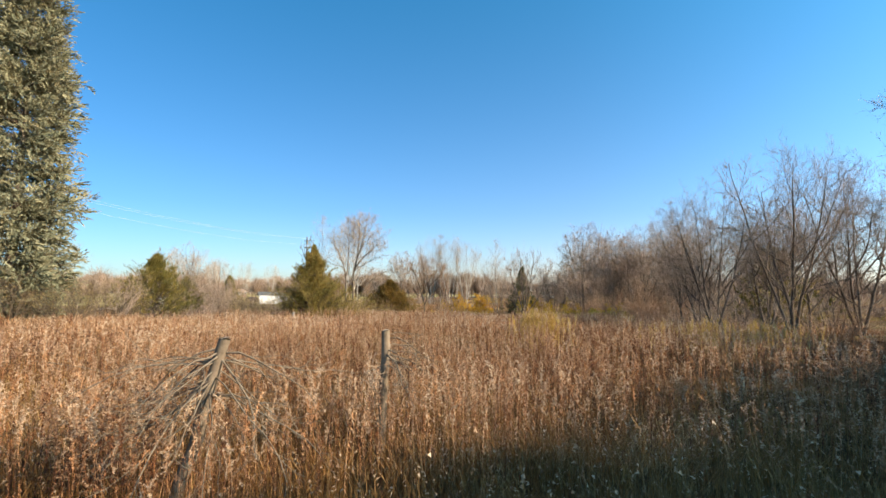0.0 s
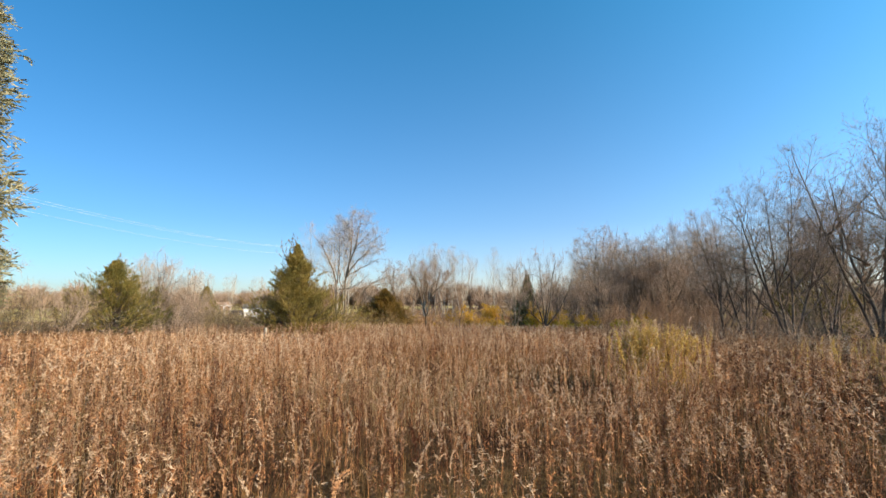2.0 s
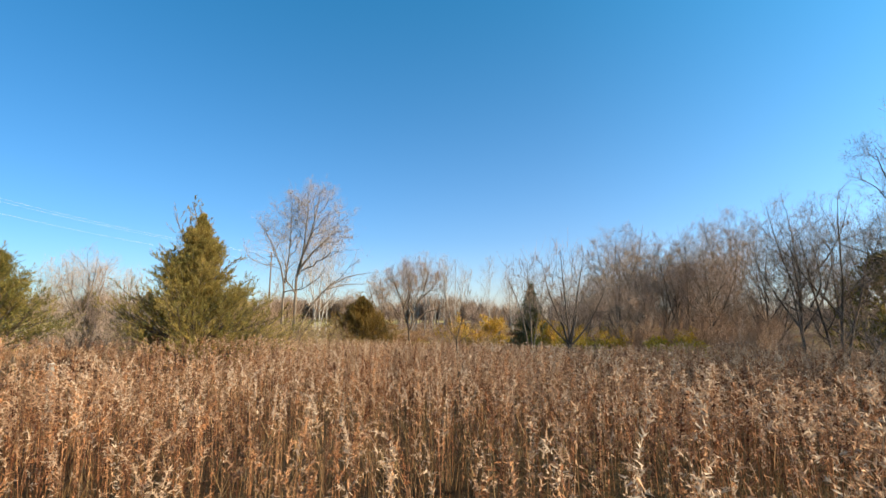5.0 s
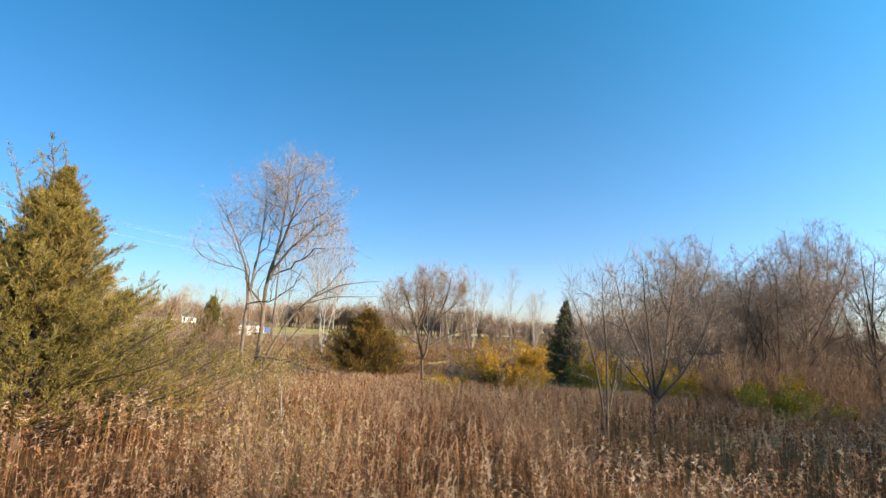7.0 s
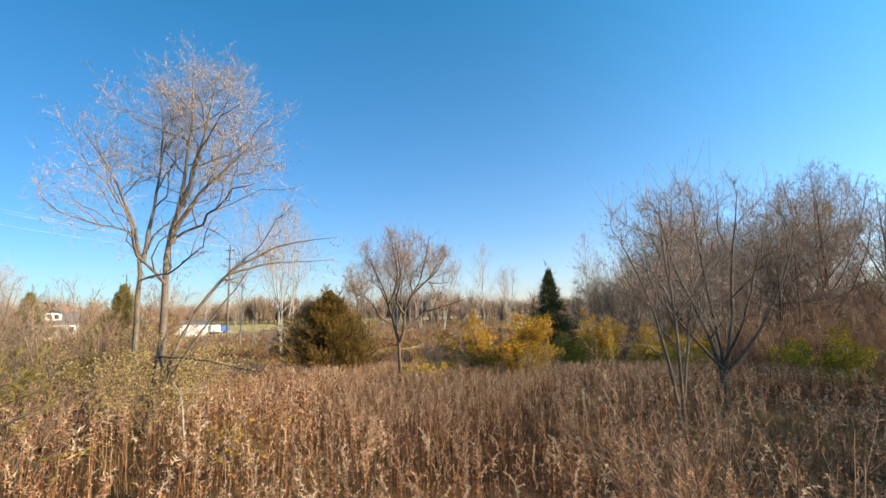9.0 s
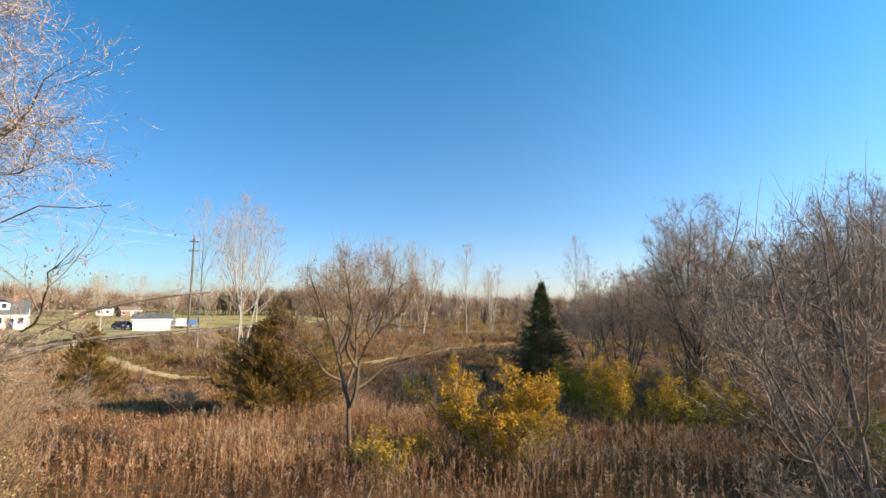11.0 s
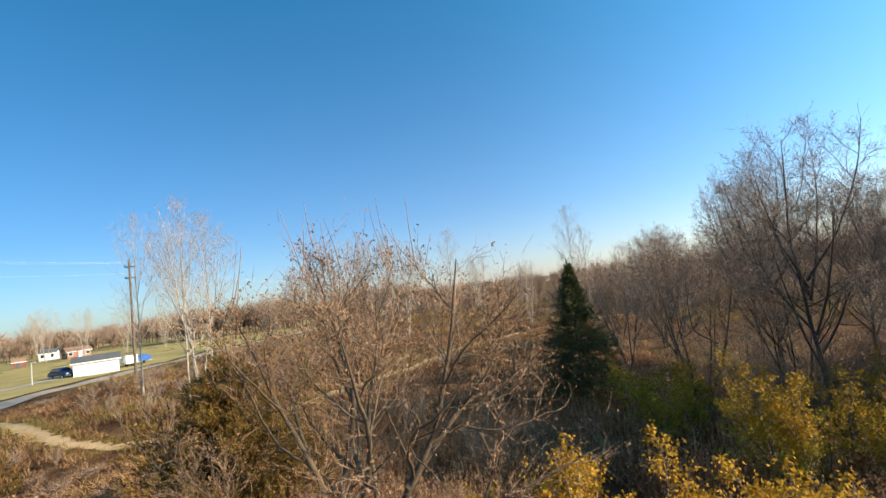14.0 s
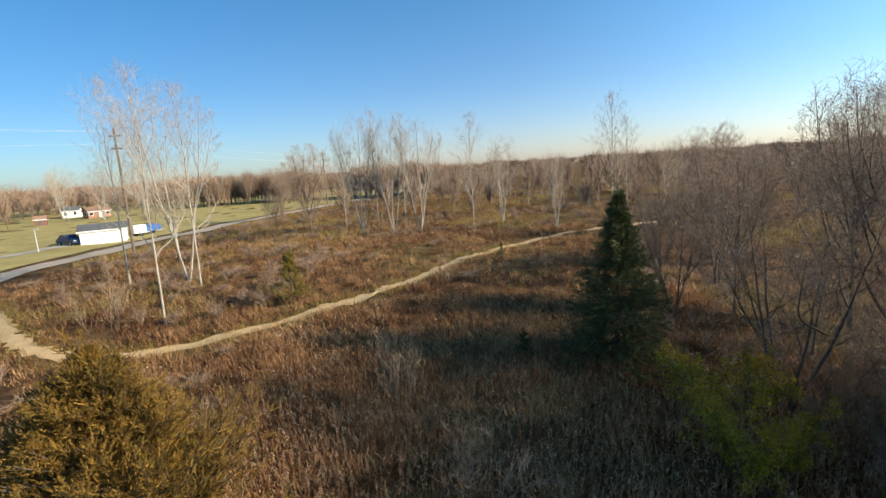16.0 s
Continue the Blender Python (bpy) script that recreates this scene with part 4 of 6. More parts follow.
# ---- the trees that stand by themselves ----
def locust():
    stems = [([(0, 0, 0), (0.25, 0, 2.6), (0.38, 0.05, 4.6), (0.9, 0.1, 6.2), (1.2, 0.1, 7.4), (1.3, 0.1, 8.5)], 0.10),
             ([(0.36, 0, 4.3), (0.45, 0.1, 6.0), (0.45, 0.2, 7.2), (0.5, 0.2, 8.8)], 0.055),
             ([(-0.12, 0, 0.3), (-0.3, 0.05, 2.2), (-0.35, 0.05, 4.0), (-0.75, 0, 5.2), (-1.2, -0.1, 6.3), (-1.95, -0.1, 7.2)], 0.075),
             ([(-0.34, 0.05, 3.9), (-0.3, 0.4, 5.4), (-0.4, 0.7, 6.8), (-0.5, 0.8, 8.2)], 0.045),
             ([(0.1, 0, 0.5), (0.85, 0.1, 2.7), (1.6, 0.3, 3.7), (2.6, 0.6, 4.3), (3.9, 1.0, 4.5)], 0.06),
             ([(0.3, -0.2, 0.6), (1.1, -0.4, 2.0), (1.9, -0.5, 2.9), (2.6, -0.5, 4.0)], 0.038),
             ([(0.4, 0, 4.6), (1.2, -0.3, 5.4), (2.0, -0.4, 6.0), (2.4, -0.4, 6.4)], 0.05),
             ([(1.6, 0.3, 3.6), (2.6, 0.9, 3.9), (3.7, 1.5, 4.0)], 0.03)]
    ob = limbed_tree("locust_tree", -10.2, 39.9, stems, (0.5, 0, 5.8, 2.8, 2.4, 3.05, 2.9), 27, "tall leafless locust with leaning stems and pale dry pods", (9, 8, 6, 5), (34, 70), 0.03, 0.25, BARK_T, TWIG_PALE, 0.0065,
                     6500, POD, 0.034, f0=0.30, limb_len=0.72)
    # a dead limb that hangs out low over the weeds
    rng = np.random.default_rng(3)
    lv = grow(rng, [((0.1, 0.0, 1.75), (1.0, 0.15, -0.12), 2.9, 0.035)], [dict(k=9, wob=0.12, up=0.035, n=6, f0=0.25, ang=(25, 60), ratio=(0.2, 0.4), rr=0.5, tip=0.2), dict(k=4, wob=0.15, up=0.06)])
    part_np("limb", *joined([tubes(lv[0][0], lv[0][1], 6), tubes(lv[1][0], np.maximum(lv[1][1], 0.004), 4)]), BARK, ob, "dark dead limb", smooth=True)
    return ob


def apple():
    stems = [([(0, 0, 0), (-0.03, 0, 2.3), (-0.43, 0.1, 3.05), (-0.43, 0.15, 3.75), (-0.73, 0.2, 4.4), (-1.13, 0.3, 5.1), (-1.35, 0.3, 5.7)], 0.08),
             ([(-0.43, 0.1, 3.65), (-0.2, 0.2, 4.4), (-0.1, 0.3, 5.0), (-0.27, 0.3, 5.8), (-0.4, 0.3, 6.4)], 0.05),
             ([(0, 0, 2.2), (0.22, -0.1, 2.9), (0.12, -0.1, 3.5), (0.4, -0.1, 4.0), (0.73, -0.2, 4.6), (0.93, -0.3, 5.3), (1.15, -0.3, 6.4)], 0.058),
             ([(0.15, -0.05, 2.7), (0.5, 0.05, 2.85), (0.8, 0.2, 3.25), (1.87, 0.3, 3.55), (2.7, 0.3, 3.85)], 0.05),
             ([(-0.36, 0.08, 2.9), (-0.75, -0.15, 3.1), (-1.05, -0.4, 3.7), (-1.7, -0.5, 4.3)], 0.045),
             ([(0.12, -0.1, 3.3), (-0.1, -0.6, 3.8), (0.25, -1.1, 4.6), (0.1, -1.5, 5.7)], 0.05),
             ([(-0.2, 0.05, 2.6), (0.05, 0.5, 3.5), (-0.15, 1.0, 4.4), (0.1, 1.2, 5.2), (0.1, 1.4, 6.0)], 0.05),
             ([(-0.05, 0.6, 3.7), (-0.45, 1.1, 4.1), (-0.3, 1.9, 4.9), (-0.5, 2.5, 5.7)], 0.045),
             ([(-0.43, 0.1, 3.5), (-1.0, 1.0, 4.4), (-1.4, 1.8, 5.4)], 0.04),
             ([(0.4, -0.1, 3.9), (1.0, 0.1, 4.5), (1.5, 0.2, 4.9), (1.8, 0.2, 5.6)], 0.045)]
    return limbed_tree("crabapple_tree", -5.75, 48.3, stems, (0.05, 0.6, 4.7, 2.2, 2.7, 1.9, 1.9), 35, "spreading leafless crabapple with brown leaves on reddish twigs", (7, 6, 5, 4), (30, 62), 0.06, 0.2, BARK_R, TWIG_RED, 0.006,
                       6500, RUST_LEAF, 0.036, f0=0.42, whips=26, limb_len=0.7)


locust()
apple()
conifer("juniper_tree", -10.0, 32.0, 5.3, 2.35, 5, "broad olive-green juniper with a ragged pointed top", JUNIPER, "juniper", 440, 9, 15, 0.125, 5, profile=1.0, thick=0.048, leaders=5, hug=0.05, lobes=46)
field_juniper = conifer("juniper_tree", -28.6, 42.5, 6.4, 4.0, 6, "olive-brown juniper alone in the open field", JUNIPER_OLIVE, "juniper", 230, 6, 8, 0.28, 4, profile=0.86, thick=0.06, leaders=3, hug=0.12)
conifer("juniper_tree", -11.9, 59.7, 6.0, 3.3, 7, "rust-tinged juniper beside the crabapple", JUNIPER_RUST, "juniper", 430, 8, 11, 0.23, 4, profile=0.88, lobes=60, thick=0.06, leaders=4, hug=0.12)
conifer("juniper_tree", -25.6, 65.0, 5.2, 2.0, 13, "olive juniper near the bend of the sandy trail", JUNIPER_RUST, "juniper", 90, 5, 8, 0.30, 5, profile=0.6, thick=0.05, leaders=2, hug=0.08)
conifer("spruce_tree", 3.9, 71.0, 8.9, 2.55, 8, "dark green pointed spruce at the wood's edge", SPRUCE_DARK, "spruce", 460, 6, 7, 0.25, 4, profile=0.98, lobes=150, thick=0.06, trunk=0.14, leaders=0, hug=0.10)
conifer("spruce_tree", -28.4, 29.8, 25.0, 3.3, 9, "tall blue-grey spruce with thin lower branches", SPRUCE_BLUE, "spruce", 520, 6, 7, 0.54, 4, profile=0.22, thick=0.085, lobes=260, trunk=0.30, bare=0.15, leaders=0, hug=0.5)
conifer("cedar_sapling", -0.3, 72.3, 1.7, 0.6, 10, "small dark cedar in the shade of the spruce", SPRUCE_DARK, "juniper", 40, 4, 8, 0.13, 6, thick=0.05, leaders=0)
conifer("juniper_tree", -15.2, 83.4, 4.1, 1.3, 12, "small dark juniper beside the sandy trail", JUNIPER, "juniper", 90, 4, 9, 0.22, 6, profile=0.7, thick=0.05, leaders=1)
conifer("cedar_sapling", 1.1, 93.7, 1.5, 0.4, 14, "small dark cedar by the end of the trail", SPRUCE_DARK, "juniper", 30, 3, 7, 0.16, 5, thick=0.06, leaders=0)

# yellow and green bushes; top_mat paints their sunlit tops brighter
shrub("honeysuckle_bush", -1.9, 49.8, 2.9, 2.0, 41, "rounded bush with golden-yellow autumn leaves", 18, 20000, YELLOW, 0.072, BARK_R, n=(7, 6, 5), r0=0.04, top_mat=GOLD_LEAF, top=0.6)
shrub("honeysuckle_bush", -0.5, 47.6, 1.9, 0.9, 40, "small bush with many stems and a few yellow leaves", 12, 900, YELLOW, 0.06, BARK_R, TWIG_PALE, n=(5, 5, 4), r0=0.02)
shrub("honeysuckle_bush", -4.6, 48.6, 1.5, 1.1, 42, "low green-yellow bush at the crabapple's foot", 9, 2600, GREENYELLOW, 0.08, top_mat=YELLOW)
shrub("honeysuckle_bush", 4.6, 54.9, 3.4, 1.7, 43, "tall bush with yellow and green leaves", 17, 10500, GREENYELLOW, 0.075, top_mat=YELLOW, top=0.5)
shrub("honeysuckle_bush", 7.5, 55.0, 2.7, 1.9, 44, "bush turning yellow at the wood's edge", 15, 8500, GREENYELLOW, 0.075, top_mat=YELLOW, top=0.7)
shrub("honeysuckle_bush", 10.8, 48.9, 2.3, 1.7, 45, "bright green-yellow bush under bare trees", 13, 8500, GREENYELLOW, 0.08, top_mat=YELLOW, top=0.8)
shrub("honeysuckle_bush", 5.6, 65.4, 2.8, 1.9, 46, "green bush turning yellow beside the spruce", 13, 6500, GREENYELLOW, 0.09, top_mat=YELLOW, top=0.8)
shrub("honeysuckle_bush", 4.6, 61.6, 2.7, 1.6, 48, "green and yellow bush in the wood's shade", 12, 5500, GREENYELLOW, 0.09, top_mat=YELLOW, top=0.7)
shrub("willow_shrub", -4.45, 30.05, 1.75, 1.0, 47, "thin willow shrub with pale yellow leaves", 20, 1300, PALE_LEAF, 0.030, BARK_R, TWIG_RED, n=(6, 5, 3), r0=0.006, lean=0.55, twig_w=0.0035)
shrub("willow_shrub", -9.1, 38.4, 1.8, 1.5, 49, "low yellow-leaved shrub at the locust's foot", 16, 4200, PALE_LEAF, 0.045, BARK_R, TWIG_RED, n=(6, 5, 4), r0=0.014, lean=0.7)
shrub("willow_shrub", -10.9, 40.6, 2.3, 1.6, 38, "yellow-leaved shrub round the locust's trunk", 16, 5200, PALE_LEAF, 0.045, BARK_R, TWIG_RED, n=(7, 6, 4), r0=0.014, lean=0.7)
shrub("willow_shrub", -6.3, 36.0, 0.9, 0.5, 37, "small bush with bright yellow leaves in the weeds", 7, 260, YELLOW, 0.05, BARK_R, TWIG_PALE, n=(4, 3, 3), r0=0.008, lean=0.5)
shrub("dogwood_shrub", -9.0, 35.0, 1.7, 1.4, 36, "bare grey-brown dogwood shrub beside the juniper", 18, 0, None, 0.05, BARK, TWIG_RED, n=(7, 6, 4), r0=0.008, lean=0.8, twig_w=0.005)
shrub("dogwood_shrub", -1.25, 33.0, 1.75, 1.05, 50, "bare olive-brown dogwood shrub among the goldenrod", 20, 0, None, 0.05, BARK_R, TWIG_RED, n=(9, 7, 5), r0=0.006, lean=0.75, twig_w=0.0040)
shrub("dogwood_shrub", -2.9, 61.8, 2.5, 1.5, 56, "bare grey dogwood shrub in the low ground", 15, 0, None, 0.05, BARK_R, TWIG_PALE, n=(6, 5, 4), r0=0.015, lean=0.7, twig_w=0.008)
shrub("dogwood_shrub", -6.0, 68.2, 4.0, 0.95, 57, "thin pinkish leafless shrub in the low ground", 9, 0, None, 0.05, BARK_R, TWIG_PALE, n=(7, 5, 4), r0=0.02, lean=0.35, twig_w=0.010)
shrub("dogwood_shrub", -4.2, 86.0, 2.5, 1.1, 58, "bare shrub beside the sandy trail", 9, 0, None, 0.05, BARK_R, TWIG_PALE, n=(6, 5, 4), r0=0.02, lean=0.5, twig_w=0.012)
shrub("dogwood_shrub", -26.5, 79.7, 4.4, 1.6, 59, "tall thin leafless shrub beyond the trail", 8, 0, None, 0.05, BARK_R, TWIG_PALE, n=(7, 5, 4), r0=0.025, lean=0.45, twig_w=0.012)

# ---- woods on the sunny side ----
WOODS = "bare trees of the wood"
BIG = "tall dark leafless tree in the wood"


def wood_tree(x, y, h, half, seed, label, stems, count=(8, 8, 6, 5), leaves=0, low=0.24, wide=0.58, r0=0.14, lean=0.62, fork=0.16, twig_w=0.012, name="maple_tree", bark=None, twig=None, group="bare trees of the wood", slim=None, single=False):
    """A tree of the wood: stems that part near the ground under one rounded crown."""
    rng = np.random.default_rng(seed)
    st = []
    if single:
        # one trunk that parts into arching limbs
        st.append(([(0, 0, 0), (0.03 * half, 0.02 * half, fork * h), (-0.06 * half, 0.05 * half, 0.55 * h), (0.08 * half, 0.0, 0.93 * h)], r0))
        for i in range(stems + 4):
            a = 2.4 * i + seed + rng.normal() * 0.3
            z, g = h * fork * (1 + 0.28 * i * rng.uniform(0.7, 1.2)), rng.uniform(0.55, 0.85) * half
            e = min(z + h * rng.uniform(0.42, 0.58), 0.95 * h)
            st.append(([(0.03 * half, 0.02 * half, z), (0.45 * g * np.cos(a), 0.45 * g * np.sin(a), z + 0.28 * (e - z)), (0.85 * g * np.cos(a), 0.85 * g * np.sin(a), z + 0.68 * (e - z)), (g * np.cos(a), g * np.sin(a), e)], r0 * 0.55))
        stems = 0
    for i in range(stems):
        a = 2 * np.pi * (i + rng.uniform(-0.25, 0.25)) / stems + seed
        out = half * lean * rng.uniform(0.7, 1.25) * (1.0 if stems > 1 else 0.25)
        top = h * (rng.uniform(0.74, 0.94) if slim is None else rng.uniform(0.88, 1.0))
        b = a + rng.normal() * 0.35
        st.append(([(0.10 * np.cos(a) * (stems > 1), 0.10 * np.sin(a) * (stems > 1), 0), (0.22 * out * np.cos(a), 0.22 * out * np.sin(a), fork * h), (0.62 * out * np.cos(b), 0.62 * out * np.sin(b), 0.52 * top), (out * np.cos(b), out * np.sin(b), top)], r0 * rng.uniform(0.75, 1.0)))
        if stems > 1 or slim is None:
            # each stem forks once more
            b = a + rng.choice([-1, 1]) * rng.uniform(0.5, 0.9)
            z = rng.uniform(0.26, 0.40) * h
            g = np.interp(z, [0, fork * h, 0.52 * top], [0.1, 0.22 * out, 0.62 * out])
            st.append(([(g * np.cos(a), g * np.sin(a), z), (0.85 * out * np.cos(b), 0.85 * out * np.sin(b), 0.60 * top), (1.35 * out * np.cos(b), 1.35 * out * np.sin(b), 0.90 * top)], r0 * 0.5))
    mid = h * wide
    return limbed_tree(name, x, y, st, (0, 0, mid, half, half, h * 1.04 - mid, mid - h * low), seed, label, count, slim or (34, 68), 0.045 if slim is None else 0.10, 0.16, bark, twig, twig_w, leaves, RUST_LEAF, 0.055, group, f0=low * 0.9, limb_len=0.6)


def edge_tree():
    """A round-headed tree on a short trunk at the field's edge."""
    stems = [([(0, 0, 0), (0.02, 0, 1.2), (-0.3, 0.1, 2.13), (-0.9, 0.2, 3.61), (-1.2, 0.2, 5.08)], 0.07), ([(0.02, 0, 1), (0.3, 0, 2.13), (0.5, 0.1, 3.77), (0.8, 0.1, 5.58)], 0.055),
             ([(0.02, 0, 1.3), (0.0, 0.2, 2.46), (-0.1, 0.4, 4.1), (-0.2, 0.4, 5.66)], 0.05), ([(0.05, 0, 1.1), (0.8, -0.2, 1.97), (1.5, -0.3, 3.44), (1.9, -0.3, 4.92)], 0.045),
             ([(0, 0, 1.2), (-0.7, -0.3, 1.8), (-1.6, -0.4, 2.95), (-2.0, -0.4, 4.1)], 0.04), ([(0, 0, 1.2), (0.2, 0.9, 2.3), (0.3, 1.6, 3.77)], 0.04), ([(0, 0, 1.3), (0.1, -0.9, 2.3), (0.2, -1.6, 3.94)], 0.04)]
    return limbed_tree("maple_tree", 3.0, 41.5, stems, (0, 0, 3.5, 2.4, 2.2, 2.5, 2.1), 52, "round-headed leafless tree on a short dark trunk", (6, 6, 5, 4), (30, 60), 0.06, 0.18, BARK, TWIG, 0.006, group=WOODS, whips=12, f0=0.3, limb_len=0.6)


def slender_tree():
    """A thin leaning tree with several stems in front of it."""
    stems = [([(0, 0, 0), (-0.1, 0, 1.2), (-0.5, 0, 3.0), (-1.1, 0.1, 4.3)], 0.04), ([(0.05, 0, 0), (0.05, 0, 2.0), (-0.05, 0.1, 4.0), (0.0, 0.1, 4.8)], 0.042), ([(0.02, 0, 0.4), (0.3, 0.1, 2.0), (0.7, 0.1, 4.2)], 0.03)]
    return limbed_tree("maple_tree", 0.97, 39.2, stems, (-0.2, 0, 3.2, 1.4, 1.3, 1.8, 2.0), 57, "slender leafless tree with several leaning stems", (9, 6, 5, 4), (28, 58), 0.07, 0.16, BARK_T, TWIG, 0.0055, group=WOODS, whips=8, f0=0.25, limb_len=0.5)


slender_tree()
variants = [
    wood_tree(17.6, 33.6, 11.2, 4.3, 51, BIG, 4, (8, 8, 6, 5), r0=0.11, low=0.15, twig_w=0.009, lean=0.7),
    edge_tree(),
    wood_tree(14.5, 69.0, 13.0, 3.6, 53, BIG, 4, (8, 7, 5, 4), r0=0.12, low=0.24, twig_w=0.011, fork=0.16, single=True),
    wood_tree(10.6, 61.6, 12.3, 3.1, 54, BIG, 4, (9, 8, 6, 4), r0=0.10, low=0.22, twig_w=0.010, fork=0.17, single=True),
    wood_tree(7.8, 65.6, 9.0, 3.0, 55, "leafless tree with the last brown leaves on it", 4, (7, 7, 6, 4), 2600, r0=0.08, fork=0.14, low=0.2, twig_w=0.011),
    wood_tree(21.5, 58.5, 11.5, 3.5, 56, "tall leafless tree deep in the dense brown wood", 4, (8, 7, 5, 4), r0=0.105, twig_w=0.010, fork=0.15, single=True)]
WEST_TREES = [(5, -36.5, 58.0, 0.85), (1, -32.2, 58.0, 1.25), (1, -31.0, 56.0, 0.75), (1, -28.6, 57.5, 0.7), (1, -33.6, 58.0, 0.8), (1, -26.2, 59.5, 0.65), (1, -30.0, 33.5, 1.1), (4, -32.0, 57.0, 0.62), (4, -36.0, 58.5, 0.65), (1, -38.5, 61.0, 0.85), (4, -34.4, 60.5, 0.66), (4, -38.0, 63.0, 0.66)]
EDGE_TREES = [(0, 28.5, 32.0, 1.05), (5, 24.5, 44.0, 0.95), (5, 15.5, 44.5, 0.8), (0, 16.5, 43.5, 0.8), (4, 9.7, 55.3, 0.85), (0, 13.2, 32.8, 0.78), (0, 23.0, 36.5, 1.0), (2, 27.5, 55.0, 0.85), (0, 36.0, 60.0, 0.95), (4, 18.0, 61.5, 0.9), (0, 19.8, 40.5, 0.85), (3, 16.0, 56.0, 0.9), (0, 28.0, 61.0, 0.9), (3, 14.0, 59.5, 0.75), (4, 23.0, 61.0, 1.0)]
DEEP_TREES = [(4, 12.6, 57.9, 1.1), (4, 14.6, 56.4, 1.2), (3, 21.5, 64.0, 1.15), (2, 17.0, 74.0, 0.98), (2, 12.5, 76.5, 0.75), (4, 14.5, 82.0, 1.15), (3, 24.0, 71.0, 0.95), (4, 9.2, 77.0, 0.85), (2, 25.5, 84.0, 0.9), (4, 19.5, 88.0, 1.0), (4, 11.3, 64.0, 0.85), (3, 19.6, 68.5, 0.9), (4, 13.0, 87.0, 0.9)]
# unseen copies added beside the field to dim its weeds with their shade
SHADE_TREES = [(0, 18.5, 20.0, 1.0), (0, 25.0, 21.5, 1.1), (0, 21.0, 24.5, 0.9)]
spots = SHADE_TREES + WEST_TREES + EDGE_TREES + DEEP_TREES
wr = random.Random(5)
for k, x, y, s in spots:
    o = copy_thing(variants[k], pose(x, y, gz(x, y) - 0.1, 0, 0, wr.uniform(0, 360)))
    o.scale = (s * wr.uniform(0.9, 1.1), s * wr.uniform(0.9, 1.1), s)

# junipers added out of view to shade the near field and the low ground
shade_juniper = conifer("juniper_tree", 15.0, 0.4, 5.85, 3.5, 16, "broad juniper added out of view to cast shade", JUNIPER_OLIVE, "juniper", 90, 4, 3, 0.55, 4, profile=0.62, thick=0.11, leaders=2, hug=0.12)
for x, y, s in [(16.6, -0.4, 1.5), (18.5, 0.6, 1.45), (17.4, 2.8, 1.3), (19.7, 4.7, 1.33), (22.2, 6.9, 1.36), (24.4, 9.1, 1.36), (22.6, 15.8, 1.32), (21.8, 10.8, 1.35), (27.0, 53.5, 1.4)]:
    o = copy_thing(shade_juniper, pose(x, y, gz(x, y) - 0.1, 0, 0, wr.uniform(0, 360)))
    o.scale = (s, s, s)

# brush under the wood and at its edge
brush = [shrub("brush", 15.5, 50.5, 2.2, 1.8, 61, "tangled leafless reddish-brown brush", 15, 0, None, 0.05, TWIG_RED, TWIG_RED, n=(6, 5, 4), twig_w=0.010, group="brush at the wood's edge"),
         shrub("brush", 13.5, 36.5, 2.6, 2.2, 62, "tangled grey-brown leafless brush", 15, 0, None, 0.06, None, None, n=(6, 5, 4), twig_w=0.010, group="brush at the wood's edge"),
         shrub("thicket", -13.4, 43.0, 2.5, 1.7, 63, "brown-olive thicket with the last small leaves", 20, 2600, PALE_LEAF, 0.036, BARK_R, BARK_R, n=(8, 7, 5), twig_w=0.009, group="thickets in the field"),
         shrub("brush", 15.5, 58.0, 4.2, 2.6, 64, "tall dense rusty-brown leafless brush under the trees", 22, 0, None, 0.05, TWIG_RED, TWIG_RED, n=(8, 7, 5), twig_w=0.015, r0=0.03, group="brush at the wood's edge")]
WEST_BRUSH = [(2, -22.0, 53.0, 1.0), (1, -31.0, 52.0, 1.1), (2, -35.5, 56.0, 1.25), (1, -38.5, 60.0, 1.2), (1, -33.5, 61.0, 1.1), (1, -29.0, 54.5, 1.5), (1, -31.5, 55.0, 1.6), (2, -26.5, 53.5, 1.2), (1, -34.0, 54.0, 1.4), (2, -27.0, 57.0, 1.3), (2, -30.0, 59.0, 1.5), (1, -24.0, 60.0, 1.1), (2, -24.8, 30.4, 1.2), (2, -26.6, 27.8, 1.3), (1, -25.6, 33.5, 1.3), (2, -27.0, 36.5, 1.2), (1, -42.0, 60.0, 1.5), (1, -43.5, 64.0, 1.6), (2, -34.5, 60.0, 1.6), (2, -36.5, 61.0, 1.7), (2, -33.0, 58.8, 1.5)]
FIELD_BRUSH = [(1, 8.0, 60.0, 0.8), (0, -8.2, 53.5, 0.6), (2, -12.2, 41.2, 0.85), (2, -12.6, 39.2, 0.7), (2, -11.9, 42.6, 0.95), (2, -15.0, 39.5, 0.95), (2, -13.5, 37.0, 0.75), (1, -15.6, 42.5, 1.0), (2, -18.5, 41.0, 1.0), (1, 9.0, 66.0, 0.9), (2, -18.5, 48.0, 0.9), (1, -12.0, 64.0, 0.8), (0, 7.2, 59.5, 0.9), (3, -15.2, 45.2, 1.05), (3, -13.0, 44.0, 0.7), (3, -16.8, 47.5, 0.8), (3, 8.8, 60.8, 0.66), (3, 8.2, 63.0, 0.66), (1, 7.5, 70.5, 0.9), (1, 8.6, 73.0, 1.0), (2, 7.4, 57.5, 0.9), (2, 9.0, 59.5, 1.0)]
